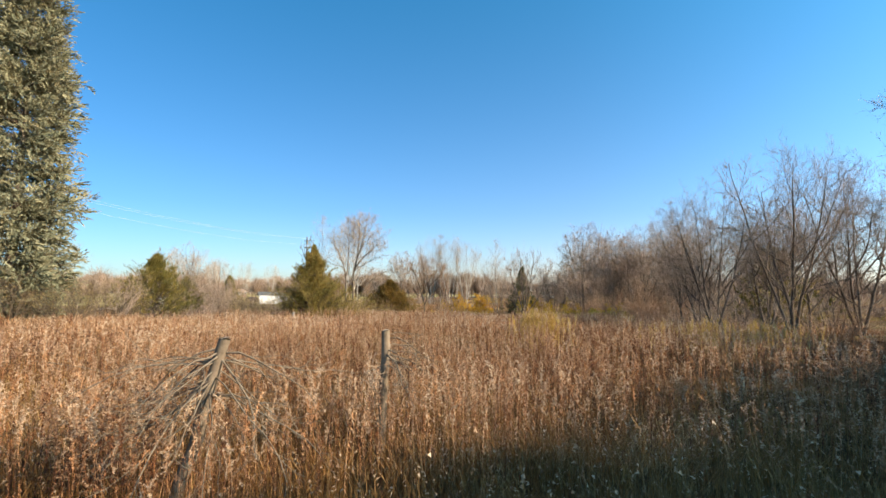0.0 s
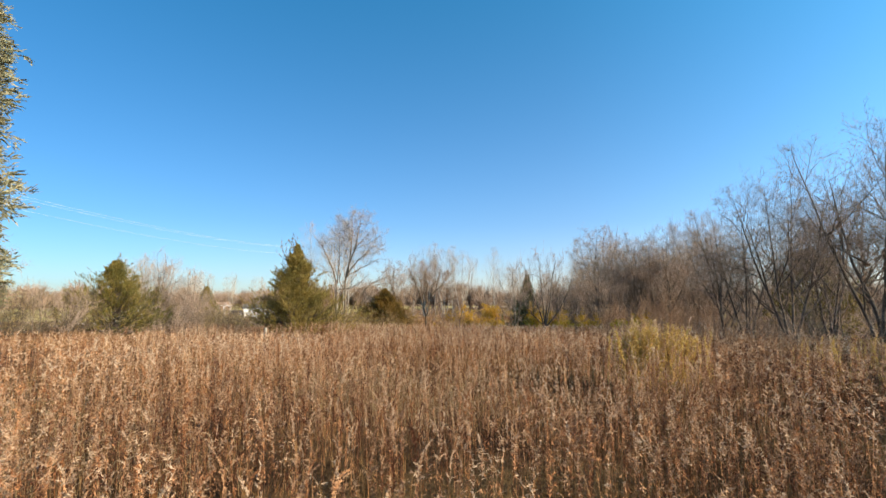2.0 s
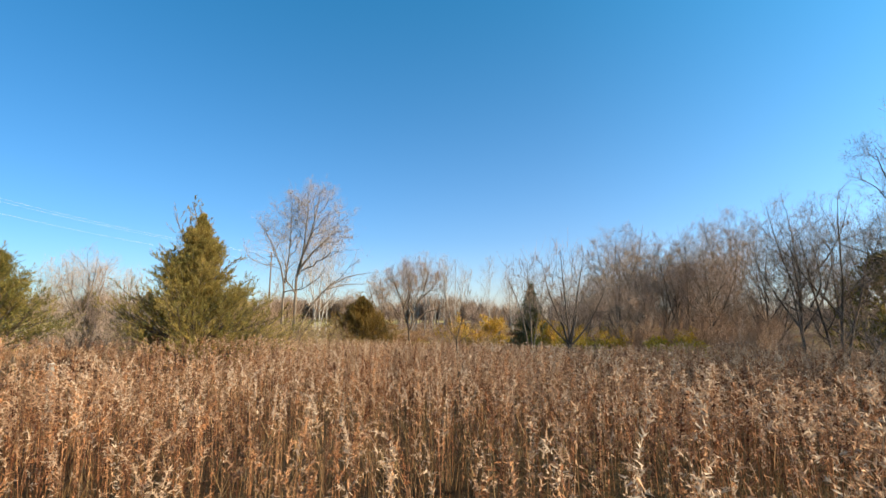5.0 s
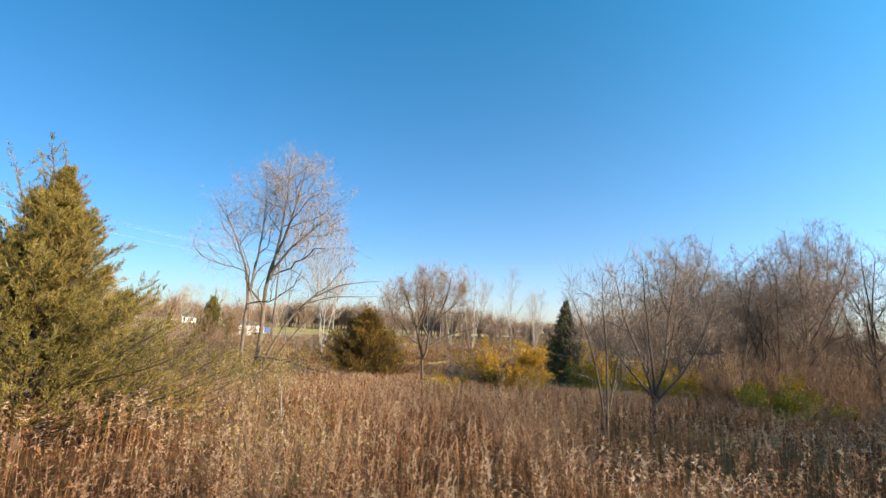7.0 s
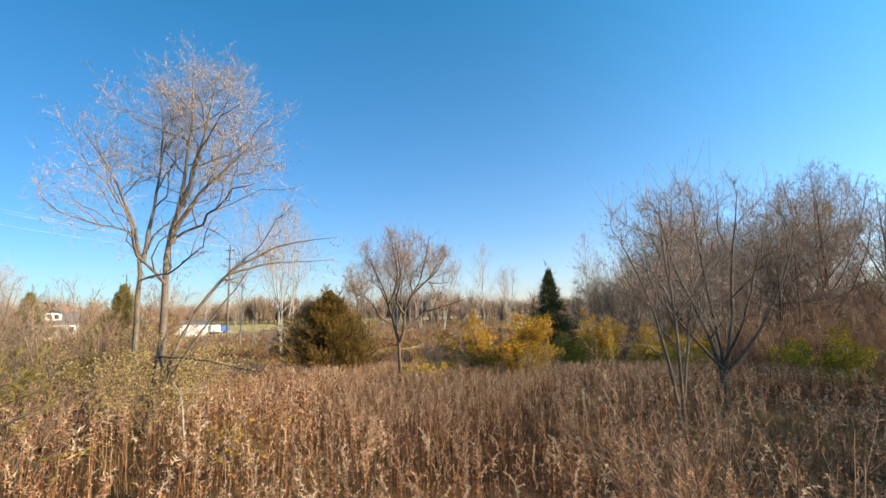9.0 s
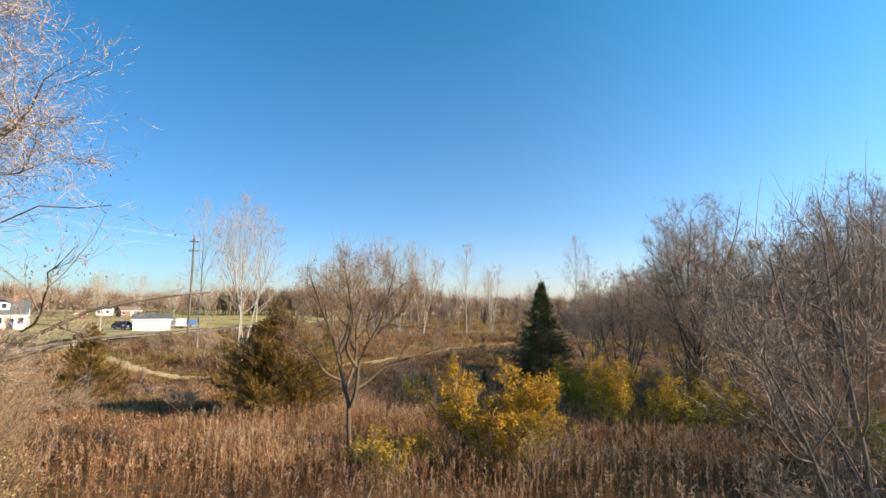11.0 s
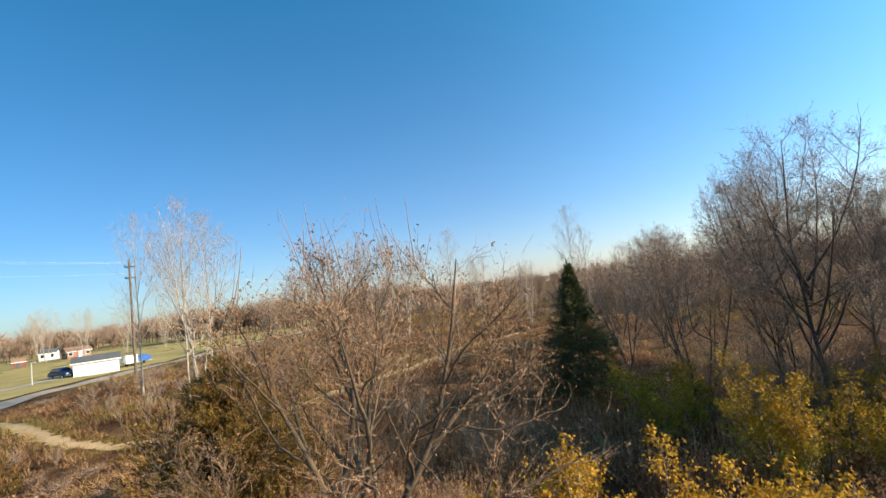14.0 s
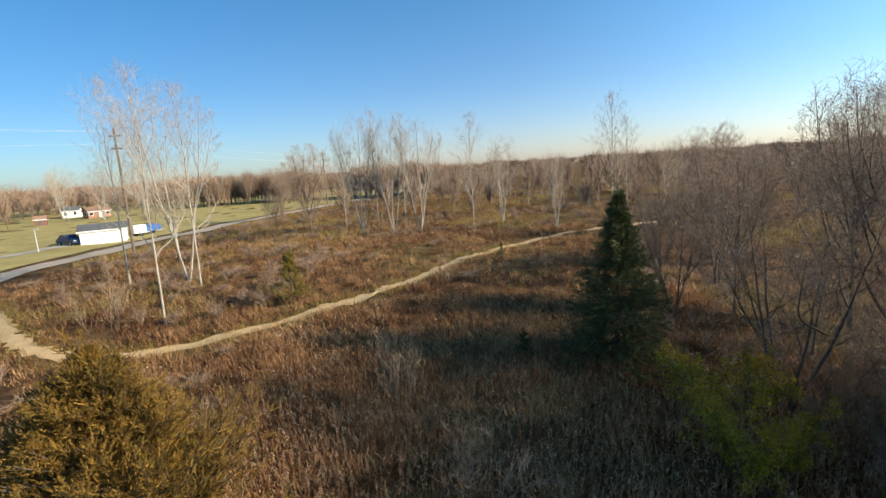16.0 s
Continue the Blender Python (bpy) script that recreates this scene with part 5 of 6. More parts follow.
SUNNY_BRUSH = [(0, 12.0, 46.5, 0.8), (1, 17.0, 40.0, 1.1), (0, 19.0, 45.0, 1.1), (1, 22.0, 38.0, 1.2), (1, 13.0, 29.5, 0.9), (0, 16.5, 28.5, 0.9), (1, 21.0, 26.0, 1.0), (1, 25.0, 29.0, 1.2), (1, 26.0, 47.0, 1.2), (1, 10.5, 39.5, 0.8), (0, 10.0, 43.5, 0.75), (1, 18.0, 50.0, 0.9), (1, 14.0, 43.0, 1.0)]
TALL_BRUSH = [(3, 12.2, 53.0, 0.95), (3, 10.9, 54.0, 0.75), (1, 9.0, 54.6, 0.9), (1, 8.2, 57.6, 1.0), (3, 16.2, 52.8, 1.0), (3, 17.2, 55.5, 1.1), (3, 19.5, 60.0, 1.2), (3, 10.6, 59.2, 0.8), (3, 14.8, 54.0, 0.95), (3, 13.6, 60.5, 0.9)]
DEEP_BRUSH = [(0, 18.5, 61.0, 1.2), (0, 13.0, 60.5, 1.0), (0, 25.0, 64.0, 1.3), (1, 14.0, 56.0, 0.9), (0, 16.0, 64.0, 1.1), (1, 10.5, 58.5, 1.2), (0, 14.6, 52.5, 1.15), (1, 9.8, 61.0, 1.1), (1, 28.0, 64.0, 1.5)]
SHADED_BRUSH = [(1, 15.5, 69.0, 1.2), (0, 20.0, 67.0, 1.2), (1, 11.0, 80.0, 1.1), (1, 17.0, 77.0, 1.1), (0, 10.5, 65.5, 1.0), (1, 12.0, 70.0, 1.0), (1, 12.5, 64.5, 1.2), (1, 18.5, 71.5, 1.3), (1, 22.5, 66.0, 1.3), (1, 14.5, 73.5, 1.2), (1, 10.8, 68.0, 1.1), (1, 25.0, 70.0, 1.4)]
for k, x, y, s in WEST_BRUSH + FIELD_BRUSH + SUNNY_BRUSH + TALL_BRUSH + DEEP_BRUSH + SHADED_BRUSH:
    o = copy_thing(brush[k], pose(x, y, gz(x, y) - 0.05, 0, 0, wr.uniform(0, 360)))
    o.scale = (s, s, s)

# pale aspens beyond the trail
ASPENS = "pale aspens beyond the trail"
asp = [wood_tree(-23.1, 80.8, 16.4, 3.1, 71, "slender leafless aspen with pale bark", 1, (20, 5, 4, 4), 0, 0.24, 0.62, 0.10, 0.2, 0.24, 0.013, "aspen_tree", BARK_PALE, TWIG_PALE, ASPENS, (22, 46)),
       wood_tree(-27.2, 91.8, 17.0, 4.6, 72, "forked leafless aspen with pale bark", 3, (8, 5, 4, 4), 0, 0.24, 0.62, 0.11, 0.55, 0.14, 0.013, "aspen_tree", BARK_PALE, TWIG_PALE, ASPENS, (22, 46))]
for k, x, y, s in [(1, -115.8, 191.6, 0.95), (1, -101.0, 186.0, 0.85), (1, -128.0, 205.0, 0.9), (1, -92.0, 190.0, 0.8), (1, -84.0, 196.0, 0.7), (0, -33.2, 92.8, 1.08), (0, -25.2, 90.0, 1.0), (1, -16.5, 122.5, 1.0), (0, -14.0, 121.5, 1.05), (1, -11.6, 120.5, 0.95), (0, -9.8, 120.0, 1.0), (1, -7.6, 118.6, 0.9), (0, -0.3, 112.0, 0.9), (1, 4.5, 121, 0.74), (1, 10.5, 112.5, 0.56), (0, 16.0, 107.4, 0.94), (0, 18.4, 109.2, 0.78), (1, 25, 112, 0.6), (1, 31, 118, 0.7), (1, -44, 66, 0.6), (0, -38.2, 58, 0.55), (1, -40.8, 59.5, 0.55), (1, -36, 61, 0.5), (0, -20, 127, 0.8)]:
    o = copy_thing(asp[k], pose(x, y, gz(x, y) - 0.1, 0, 0, wr.uniform(0, 360)))
    o.scale = (s, s, s)
for x, y, s, h in ((-32.5, 60.5, 0.62, 1.0), (-38.4, 60.4, 0.78, 1.0), (-17.2, 48.5, 0.42, 0.75)):
    o = copy_thing(field_juniper, pose(x, y, gz(x, y) - 0.1, 0, 0, 40))
    o.scale = (s, s, h)
for x, y, s in [(-22.4, 115.0, 1.05), (-28.5, 119.0, 0.55), (24.0, 100.0, 0.9), (-38.0, 150.0, 0.9)]:
    o = copy_thing(variants[3], pose(x, y, gz(x, y) - 0.1, 0, 0, wr.uniform(0, 360)))
    o.scale = (s * 1.1, s * 1.1, s)


# ---- far woods ----
def far_wood(name, xy, height, width, twigs, seed, mat, label, w=0.10):
    """Many small leafless trees far off, in one mesh."""
    rng = np.random.default_rng(seed)
    vs = []
    for (x, y), h, r in zip(xy, height, width):
        n = twigs
        base = np.array([x, y, gz(x, y)])
        f = rng.uniform(0.18, 0.75, n)
        p0 = base + np.stack([rng.normal(size=n) * 0.10 * r, rng.normal(size=n) * 0.10 * r, f * h * 0.75], 1)
        a = rng.uniform(0, 2 * np.pi, n)
        q = np.sqrt(rng.uniform(0, 1, n)) * r
        p1 = np.stack([x + np.cos(a) * q, y + np.sin(a) * q, base[2] + h * (0.30 + 0.70 * rng.uniform(0.3, 1, n) * np.sqrt(1 - 0.55 * (q / r) ** 2))], 1)
        d = unit(p1 - p0)
        s = unit(np.cross(d, rng.normal(size=(n, 3)))) * w * 0.5
        vs.append(np.stack([p0 - s, p0 + s, p1], 1).reshape(-1, 3))
        vs.append(np.array([base + [-w * 1.6, 0, -0.2], base + [w * 1.6, 0, -0.2], base + [0, 0, h * 0.8]]))
    v = np.concatenate(vs)
    return tagged(new(name, tri_mesh(name, v, np.arange(len(v)).reshape(-1, 3), [mat])), label, "woods", kind="stuff")


fr = np.random.default_rng(77)
FAR_TWIG = leafy("far_twigs", [(0.0, (0.16, 0.105, 0.07)), (0.5, (0.34, 0.235, 0.165)), (1.0, (0.52, 0.385, 0.28))], 0.02, 0.0)


def band(n, x0, x1, ylo, yhi):
    return np.stack([fr.uniform(x0, x1, n), fr.uniform(ylo, yhi, n)], 1)


p = np.concatenate([band(150, -150, 260, 230, 340), band(120, 30, 200, 90, 230), band(60, -30, 60, 130, 230), band(60, -260, -118, 165, 260), band(150, -190, -38, 222, 290), band(30, -150, -100, 140, 180)])
p = p[line_distance(p[:, 0], p[:, 1], ROAD) > 12]
p = p[(line_distance(p[:, 0], p[:, 1], [(-60, 120), (-114, 202)]) > 9) & (line_distance(p[:, 0], p[:, 1], [(-60, 120), (-128, 210)]) > 8) & (line_distance(p[:, 0], p[:, 1], [(-60, 120), (-115, 182)]) > 7)]
far_wood("far_woods", p, fr.uniform(7, 13, len(p)), fr.uniform(2.4, 4.6, len(p)), 160, 1, FAR_TWIG, "leafless brown woods beyond the field", 0.09)
p = np.concatenate([band(70, -92, -52, 214, 236), band(60, -36, -6, 205, 228)])
far_wood("far_woods", p, fr.uniform(11.0, 14.5, len(p)), fr.uniform(2.8, 4.4, len(p)), 210, 6, FAR_TWIG, "dense brown leafless wood beyond the road", 0.12)
p = np.concatenate([band(260, -420, 520, 330, 620), band(120, -420, -130, 200, 420)])
far_wood("far_woods", p, fr.uniform(10, 17, len(p)), fr.uniform(5, 9, len(p)), 160, 2, FAR_TWIG, "brown treeline across the horizon", 0.25)
p = band(420, -1300, 1500, 650, 1500)
far_wood("far_woods", p, fr.uniform(12, 18, len(p)), fr.uniform(14, 26, len(p)), 120, 3, FAR_TWIG, "distant brown treeline on the horizon", 0.9)
# scrub in the open field beyond the trail
p = np.concatenate([band(420, -45, 70, 84, 210), band(130, -45, -16, 56, 104), band(30, -44, -20, 100, 160)])
p = p[(line_distance(p[:, 0], p[:, 1], TRAIL) > 3) & (line_distance(p[:, 0], p[:, 1], ROAD) > 6)]
far_wood("field_scrub", p, fr.uniform(0.7, 2.2, len(p)), fr.uniform(0.6, 1.8, len(p)), 120, 4, FAR_TWIG, "leafless scrub scattered over the field", 0.03)


# ---- posts of the old fence ----
def box(bm, x, y, z, sx, sy, sz, turn=0.0):
    m = Matrix.Translation((x, y, z)) @ Matrix.Rotation(turn, 4, "Z") @ Matrix.Diagonal((sx, sy, sz, 1))
    return bmesh.ops.create_cube(bm, size=1.0, matrix=m)["verts"]


def post(x, y, top, lean, seed, label, radius=0.062, branches=7, spread=1.0, droop=0.25, side=3.1):
    rng = np.random.default_rng(seed)
    ob = thing("fence_post", x, y, gz(x, y) - 0.2, label, "post", "old cedar fence posts")
    h = top - gz(x, y) + 0.2
    pts = np.array([[(lean[0] * (f - 1) * h, lean[1] * (f - 1) * h, f * h) for f in np.linspace(0, 1, 7)]]) + rng.normal(size=(1, 7, 3)) * 0.006
    rad = np.linspace(radius * 1.25, radius, 7)[None]
    v, t = tubes(pts, rad, 12)
    part_np("pole", v, t, POST_BARK, ob, smooth=True)
    c = pts[0, -1]
    a = np.arange(12) * 2 * np.pi / 12
    ring = c + np.stack([np.cos(a) * radius, np.sin(a) * radius, 0.012 * np.cos(a)], 1)
    cv = np.concatenate([ring, [c + [0, 0, 0.010]]])
    part_np("cut_top", cv + [0, 0, 0.004], np.array([(i, (i + 1) % 12, 12) for i in range(12)]), WOOD_CUT, ob, "pale sawn post top")
    # dead limbs that still hang from it
    f = rng.uniform(0.70, 0.96, branches)
    p0 = np.stack([np.interp(f, np.linspace(0, 1, 7), pts[0, :, k]) for k in range(3)], 1)
    az = rng.normal(side, 1.45, branches)
    st = [(tuple(p), (np.cos(q), np.sin(q) * 0.7, rng.uniform(-droop, 0.30)), spread * rng.uniform(0.45, 1.1), 0.0085 * rng.uniform(0.5, 1.15)) for p, q in zip(p0, az)]
    lv = grow(rng, st, [dict(k=7, wob=0.16, up=-0.15, n=5, f0=0.2, ang=(20, 60), ratio=(0.3, 0.6), short=0.4, rr=0.55, tip=0.3), dict(k=5, wob=0.2, up=-0.04, n=3, f0=0.2, ang=(20, 60), ratio=(0.3, 0.6), rr=0.6, tip=0.4), dict(k=3, wob=0.2, up=-0.02)])
    for i in range(branches):
        j, k = slice(i * 5, i * 5 + 5), slice(i * 15, i * 15 + 15)
        part_np("dead_limb", *joined([tubes(lv[0][0][i:i + 1], lv[0][1][i:i + 1], 5), tubes(lv[1][0][j], np.maximum(lv[1][1][j], 0.0022), 3), tubes(lv[2][0][k], np.maximum(lv[2][1][k], 0.0014), 3)]), DEAD_LIMB, ob, smooth=True)
    return ob


post(-0.705, 7.50, 1.35, (0.27, 0.0), 3, "weathered leaning cedar post hung with dead grey branches", 0.044, 34, 1.15, 0.45, 3.6)
post(0.22, 9.10, 1.31, (0.03, 0.0), 4, "weathered cedar post with broken dead limbs in the weeds", 0.046, 14, 0.8, 0.3, 0.0)


def stake(x, y, top, r, label):
    ob = thing("wooden_stake", x, y, gz(x, y) - 0.2, label, "stake", "old stakes in the field")
    h = top - gz(x, y) + 0.2
    part_np("shaft", *tubes(np.array([[(0, 0, f * h) for f in np.linspace(0, 1, 5)]]), np.linspace(r * 1.1, r, 5)[None], 8), WOOD_GREY, ob, smooth=True)
    part_np("cut_top", *tubes(np.array([[(0, 0, h - 0.002), (0, 0, h + 0.004), (0, 0, h + 0.008)]]), np.array([[r, r * 0.95, 0.001]]), 8), WOOD_CUT, ob)


stake(-7.16, 23.1, 0.86, 0.05, "grey wooden stake standing in the weeds")
stake(-6.95, 23.9, 0.62, 0.04, "short grey wooden stake among the weeds")


def sapling(x, y):
    rng = np.random.default_rng(8)
    ob = thing("sapling", x, y, gz(x, y) - 0.05, "thin leafless sapling with smooth grey forked stems", "tree")
    z0 = gz(x, y) - 0.05
    fork = np.array([-0.03, 0.0, 0.99 - z0])
    trunk = curve(rng, np.zeros((1, 3)), unit(np.array([[-0.03, 0, 1.0]])), np.array([np.linalg.norm(fork)]), 6, 0.02, 0.0)
    tip = trunk[0, -1]
    part_np("trunk", *tubes(trunk, np.linspace(0.017, 0.011, 6)[None], 7), BARK_R, ob, smooth=True)
    forks = [(tuple(tip), (-0.75, 0.1, 0.75), 0.24, 0.006), (tuple(tip), (0.32, 0.05, 1.0), 0.42, 0.008), (tuple(tip - [0, 0, 0.05]), (0.8, 0.2, 0.45), 0.32, 0.005)]
    a = curve(rng, np.array([f[0] for f in forks]), unit(np.array([f[1] for f in forks], float)), np.array([f[2] for f in forks]), 5, 0.05, 0.05)
    ra = np.array([f[3] for f in forks])[:, None] * np.linspace(1.15, 0.7, 5)[None]
    lead = a[0, -1]
    top = a[1, -1]
    s2 = [(tuple(lead), (-0.08, 0, 1.0), 0.62, 0.0042)] + [(tuple(a[1, 2 + i // 2]), d, L, 0.0036) for i, (d, L) in enumerate([((-0.85, 0.1, 0.7), 0.45), ((0.9, 0.1, 0.6), 0.40), ((-0.15, 0.2, 1.0), 0.46), ((0.35, -0.1, 1.0), 0.46), ((0.15, 0, 1.0), 0.42)])]
    lv = grow(rng, s2, [dict(k=6, wob=0.05, up=0.10, n=3, f0=0.25, ang=(22, 50), ratio=(0.35, 0.6), rr=0.7, tip=0.45), dict(k=4, wob=0.06, up=0.1)])
    tagged(part_np("branchwork", *joined([tubes(a, ra, 5), tubes(lv[0][0], np.maximum(lv[0][1], 0.0030), 5), tubes(lv[1][0][:15], np.maximum(lv[1][1][:15], 0.0021), 4)]), BARK_R, ob, smooth=True), kind="stuff")


sapling(-1.30, 24.75)


def dead_sapling(x, y, h):
    rng = np.random.default_rng(5)
    ob = thing("dead_sapling", x, y, gz(x, y) - 0.05, "pale forked dead sapling standing in the weeds", "tree")
    stem = curve(rng, np.zeros((1, 3)), unit(np.array([[-0.10, 0.0, 1.0]])), np.array([h]), 8, 0.06, 0.0)
    part_np("trunk", *tubes(stem, np.linspace(0.022, 0.012, 8)[None], 7), BARK_PALE, ob, smooth=True)
    for d, L in (((0.9, 0.1, 0.45), 0.45), ((-0.5, 0.2, 0.8), 0.22)):
        c = curve(rng, stem[:, -1], unit(np.array([d], float)), np.array([L]), 5, 0.08, 0.0)
        part_np("limb", *tubes(c, np.linspace(0.011, 0.005, 5)[None], 6), BARK_PALE, ob, smooth=True)


dead_sapling(-7.76, 37.3, 1.1)

# ---- across the road ----
WHITE = painted("white_siding", (0.80, 0.79, 0.76), 0.6, 0.05)
ROOF = painted("dark_shingle", (0.13, 0.135, 0.14), 0.9, 0.25, 1.0, 6)
BRICK = painted("pinkish_brick", (0.40, 0.215, 0.145), 0.85, 0.2, 1.5, 20)
BROWN_ROOF = painted("brown_shingle", (0.30, 0.185, 0.13), 0.9, 0.2, 1.0, 6)
GLASS, glass_nodes, glass_shader = material("window_glass", 0.08, 0.5)
glass_shader.inputs["Base Color"].default_value = (0.03, 0.035, 0.045, 1)
RED = painted("red_barn_paint", (0.22, 0.09, 0.065), 0.6, 0.2)
BLUE = painted("dark_blue_car_paint", (0.018, 0.035, 0.09), 0.25, 0.1)
TARP = painted("blue_tarp", (0.05, 0.13, 0.36), 0.5, 0.1)
TYRE = painted("tyre_rubber", (0.02, 0.02, 0.02), 0.8, 0.2)
STEEL = painted("galvanised_steel", (0.45, 0.45, 0.44), 0.4, 0.15)
POLEWOOD = barky("pole_wood", (0.11, 0.085, 0.065), (0.24, 0.19, 0.15), 4.0)


def house(name, x, y, turn, L, W, wall_h, roof_h, wall, label, windows=(), doors=(), dormer=False, over=0.35, chimney=False, z=None, roofing=None):
    """A gabled house: length along its own x, windows as (side, along, height, width, tall)."""
    ob = thing(name, x, y, gz(x, y) if z is None else z, label, "house" if name != "garage" else "garage", turn=turn)
    bm = bmesh.new()
    ends = []
    for s in (-1, 1):
        ends.append([bm.verts.new((s * L / 2, yy, zz)) for yy, zz in ((-W / 2, -0.4), (W / 2, -0.4), (W / 2, wall_h), (0, wall_h + roof_h), (-W / 2, wall_h))])
    bm.faces.new(ends[0])
    bm.faces.new(ends[1][::-1])
    for k in range(5):
        bm.faces.new((ends[0][k], ends[1][k], ends[1][(k + 1) % 5], ends[0][(k + 1) % 5]))
    bmesh.ops.recalc_face_normals(bm, faces=bm.faces)
    part("wall", bm, wall, ob)
    bm = bmesh.new()
    th = math.atan2(roof_h, W / 2)
    run = math.hypot(roof_h, W / 2) + over
    for s in (-1, 1):
        m = Matrix.Translation((0, s * (W / 4 + over * math.cos(th) / 2), wall_h + roof_h / 2 - over * math.sin(th) / 2 + 0.09)) @ Matrix.Rotation(-s * th, 4, "X") @ Matrix.Diagonal((L + 2 * over, run, 0.14, 1))
        bmesh.ops.create_cube(bm, size=1.0, matrix=m)
    roof = part("roof", bm, roofing or ROOF, ob, "brown shingled gable roof" if roofing else "dark shingled gable roof")
    for s in (-1, 1):
        bm = bmesh.new()
        box(bm, 0, s * (W / 2 + over * math.cos(th)), wall_h - over * math.sin(th) + 0.02, L + 2 * over, 0.06, 0.18)
        part("fascia", bm, WHITE, ob)
    for side, along, hgt, ww, tall in windows:
        y0 = {"front": -W / 2, "back": W / 2}.get(side)
        if y0 is not None:
            sg = -1 if side == "front" else 1
            dims = (ww, 0.08, tall)
            at = (along, y0 + sg * 0.03, hgt)
            inner = (along, y0 + sg * 0.075, hgt)
            idims = (ww - 0.16, 0.012, tall - 0.16)
        else:
            sg = -1 if side == "west" else 1
            dims = (0.08, ww, tall)
            at = (sg * (L / 2 + 0.03), along, hgt)
            inner = (sg * (L / 2 + 0.075), along, hgt)
            idims = (0.012, ww - 0.16, tall - 0.16)
        bm = bmesh.new()
        box(bm, *at, *dims)
        w = part("window", bm, WHITE, ob)
        bm = bmesh.new()
        box(bm, *inner, *idims)
        part("pane", bm, GLASS, w)
    for along, ww, tall, mat in doors:
        bm = bmesh.new()
        box(bm, along, -W / 2 - 0.03, tall / 2, ww, 0.08, tall)
        part("door", bm, mat, ob)
    if dormer:
        bm = bmesh.new()
        box(bm, -0.5, -W / 4, wall_h + roof_h * 0.62, 2.6, 2.0, 1.5)
        d = part("dormer", bm, WHITE, ob)
        bm = bmesh.new()
        for s in (-1, 1):
            m = Matrix.Translation((-0.5 + s * 0.75, -W / 4 - 0.1, wall_h + roof_h * 0.62 + 1.05)) @ Matrix.Rotation(s * 0.5, 4, "Y") @ Matrix.Diagonal((1.85, 2.5, 0.12, 1))
            bmesh.ops.create_cube(bm, size=1.0, matrix=m)
        part("dormer_roof", bm, ROOF, d)
        for s in (-0.55, 0.55):
            bm = bmesh.new()
            box(bm, -0.5 + s, -W / 4 - 1.02, wall_h + roof_h * 0.62, 0.7, 0.06, 0.9)
            part("pane", bm, GLASS, d)
    if chimney:
        bm = bmesh.new()
        box(bm, L * 0.2, 0, wall_h + roof_h + 0.3, 0.7, 0.7, 1.6)
        part("chimney", bm, BRICK, roof)
    return ob


house("garage", -62.6, 131.6, 31.0, 6.4, 5.4, 2.35, 0.85, WHITE, "white garage with a dark shingle roof beside the road", [])
house("house", -89.3, 128.0, 35.0, 6.8, 6.2, 2.9, 2.5, WHITE, "white two-storey farmhouse with a dormer and dark roof", [("front", -2.5, 1.7, 1.0, 1.3), ("front", -0.4, 1.7, 1.0, 1.3), ("front", 2.7, 1.7, 1.0, 1.3), ("west", -1.6, 1.7, 1.0, 1.3), ("west", 1.6, 1.7, 1.0, 1.3), ("west", 0, 4.4, 1.0, 1.2)], [(1.2, 1.0, 2.1, BLUE)], True, chimney=True)
house("house", -113.0, 200.0, 52.0, 6.0, 5.0, 2.1, 1.1, BRICK, "low red-brick ranch house on the lawn", [("front", -2.2, 1.25, 1.2, 1.0), ("front", 2.2, 1.25, 1.2, 1.0), ("west", 0.0, 1.25, 2.0, 1.2)], [(0.3, 0.95, 1.95, WHITE)], roofing=BROWN_ROOF)
house("shed", -114.0, 180.0, 30.0, 2.4, 2.2, 1.9, 0.8, RED, "small red barn-like shed with white trim", [], [(0, 0.8, 1.7, ROOF)], roofing=BROWN_ROOF)
house("house", -127.0, 208.0, 25.0, 4.6, 4.2, 2.4, 1.1, WHITE, "small pale house among bare trees on the rise", [("front", -1.3, 1.4, 0.9, 1.1), ("front", 1.3, 1.4, 0.9, 1.1)])


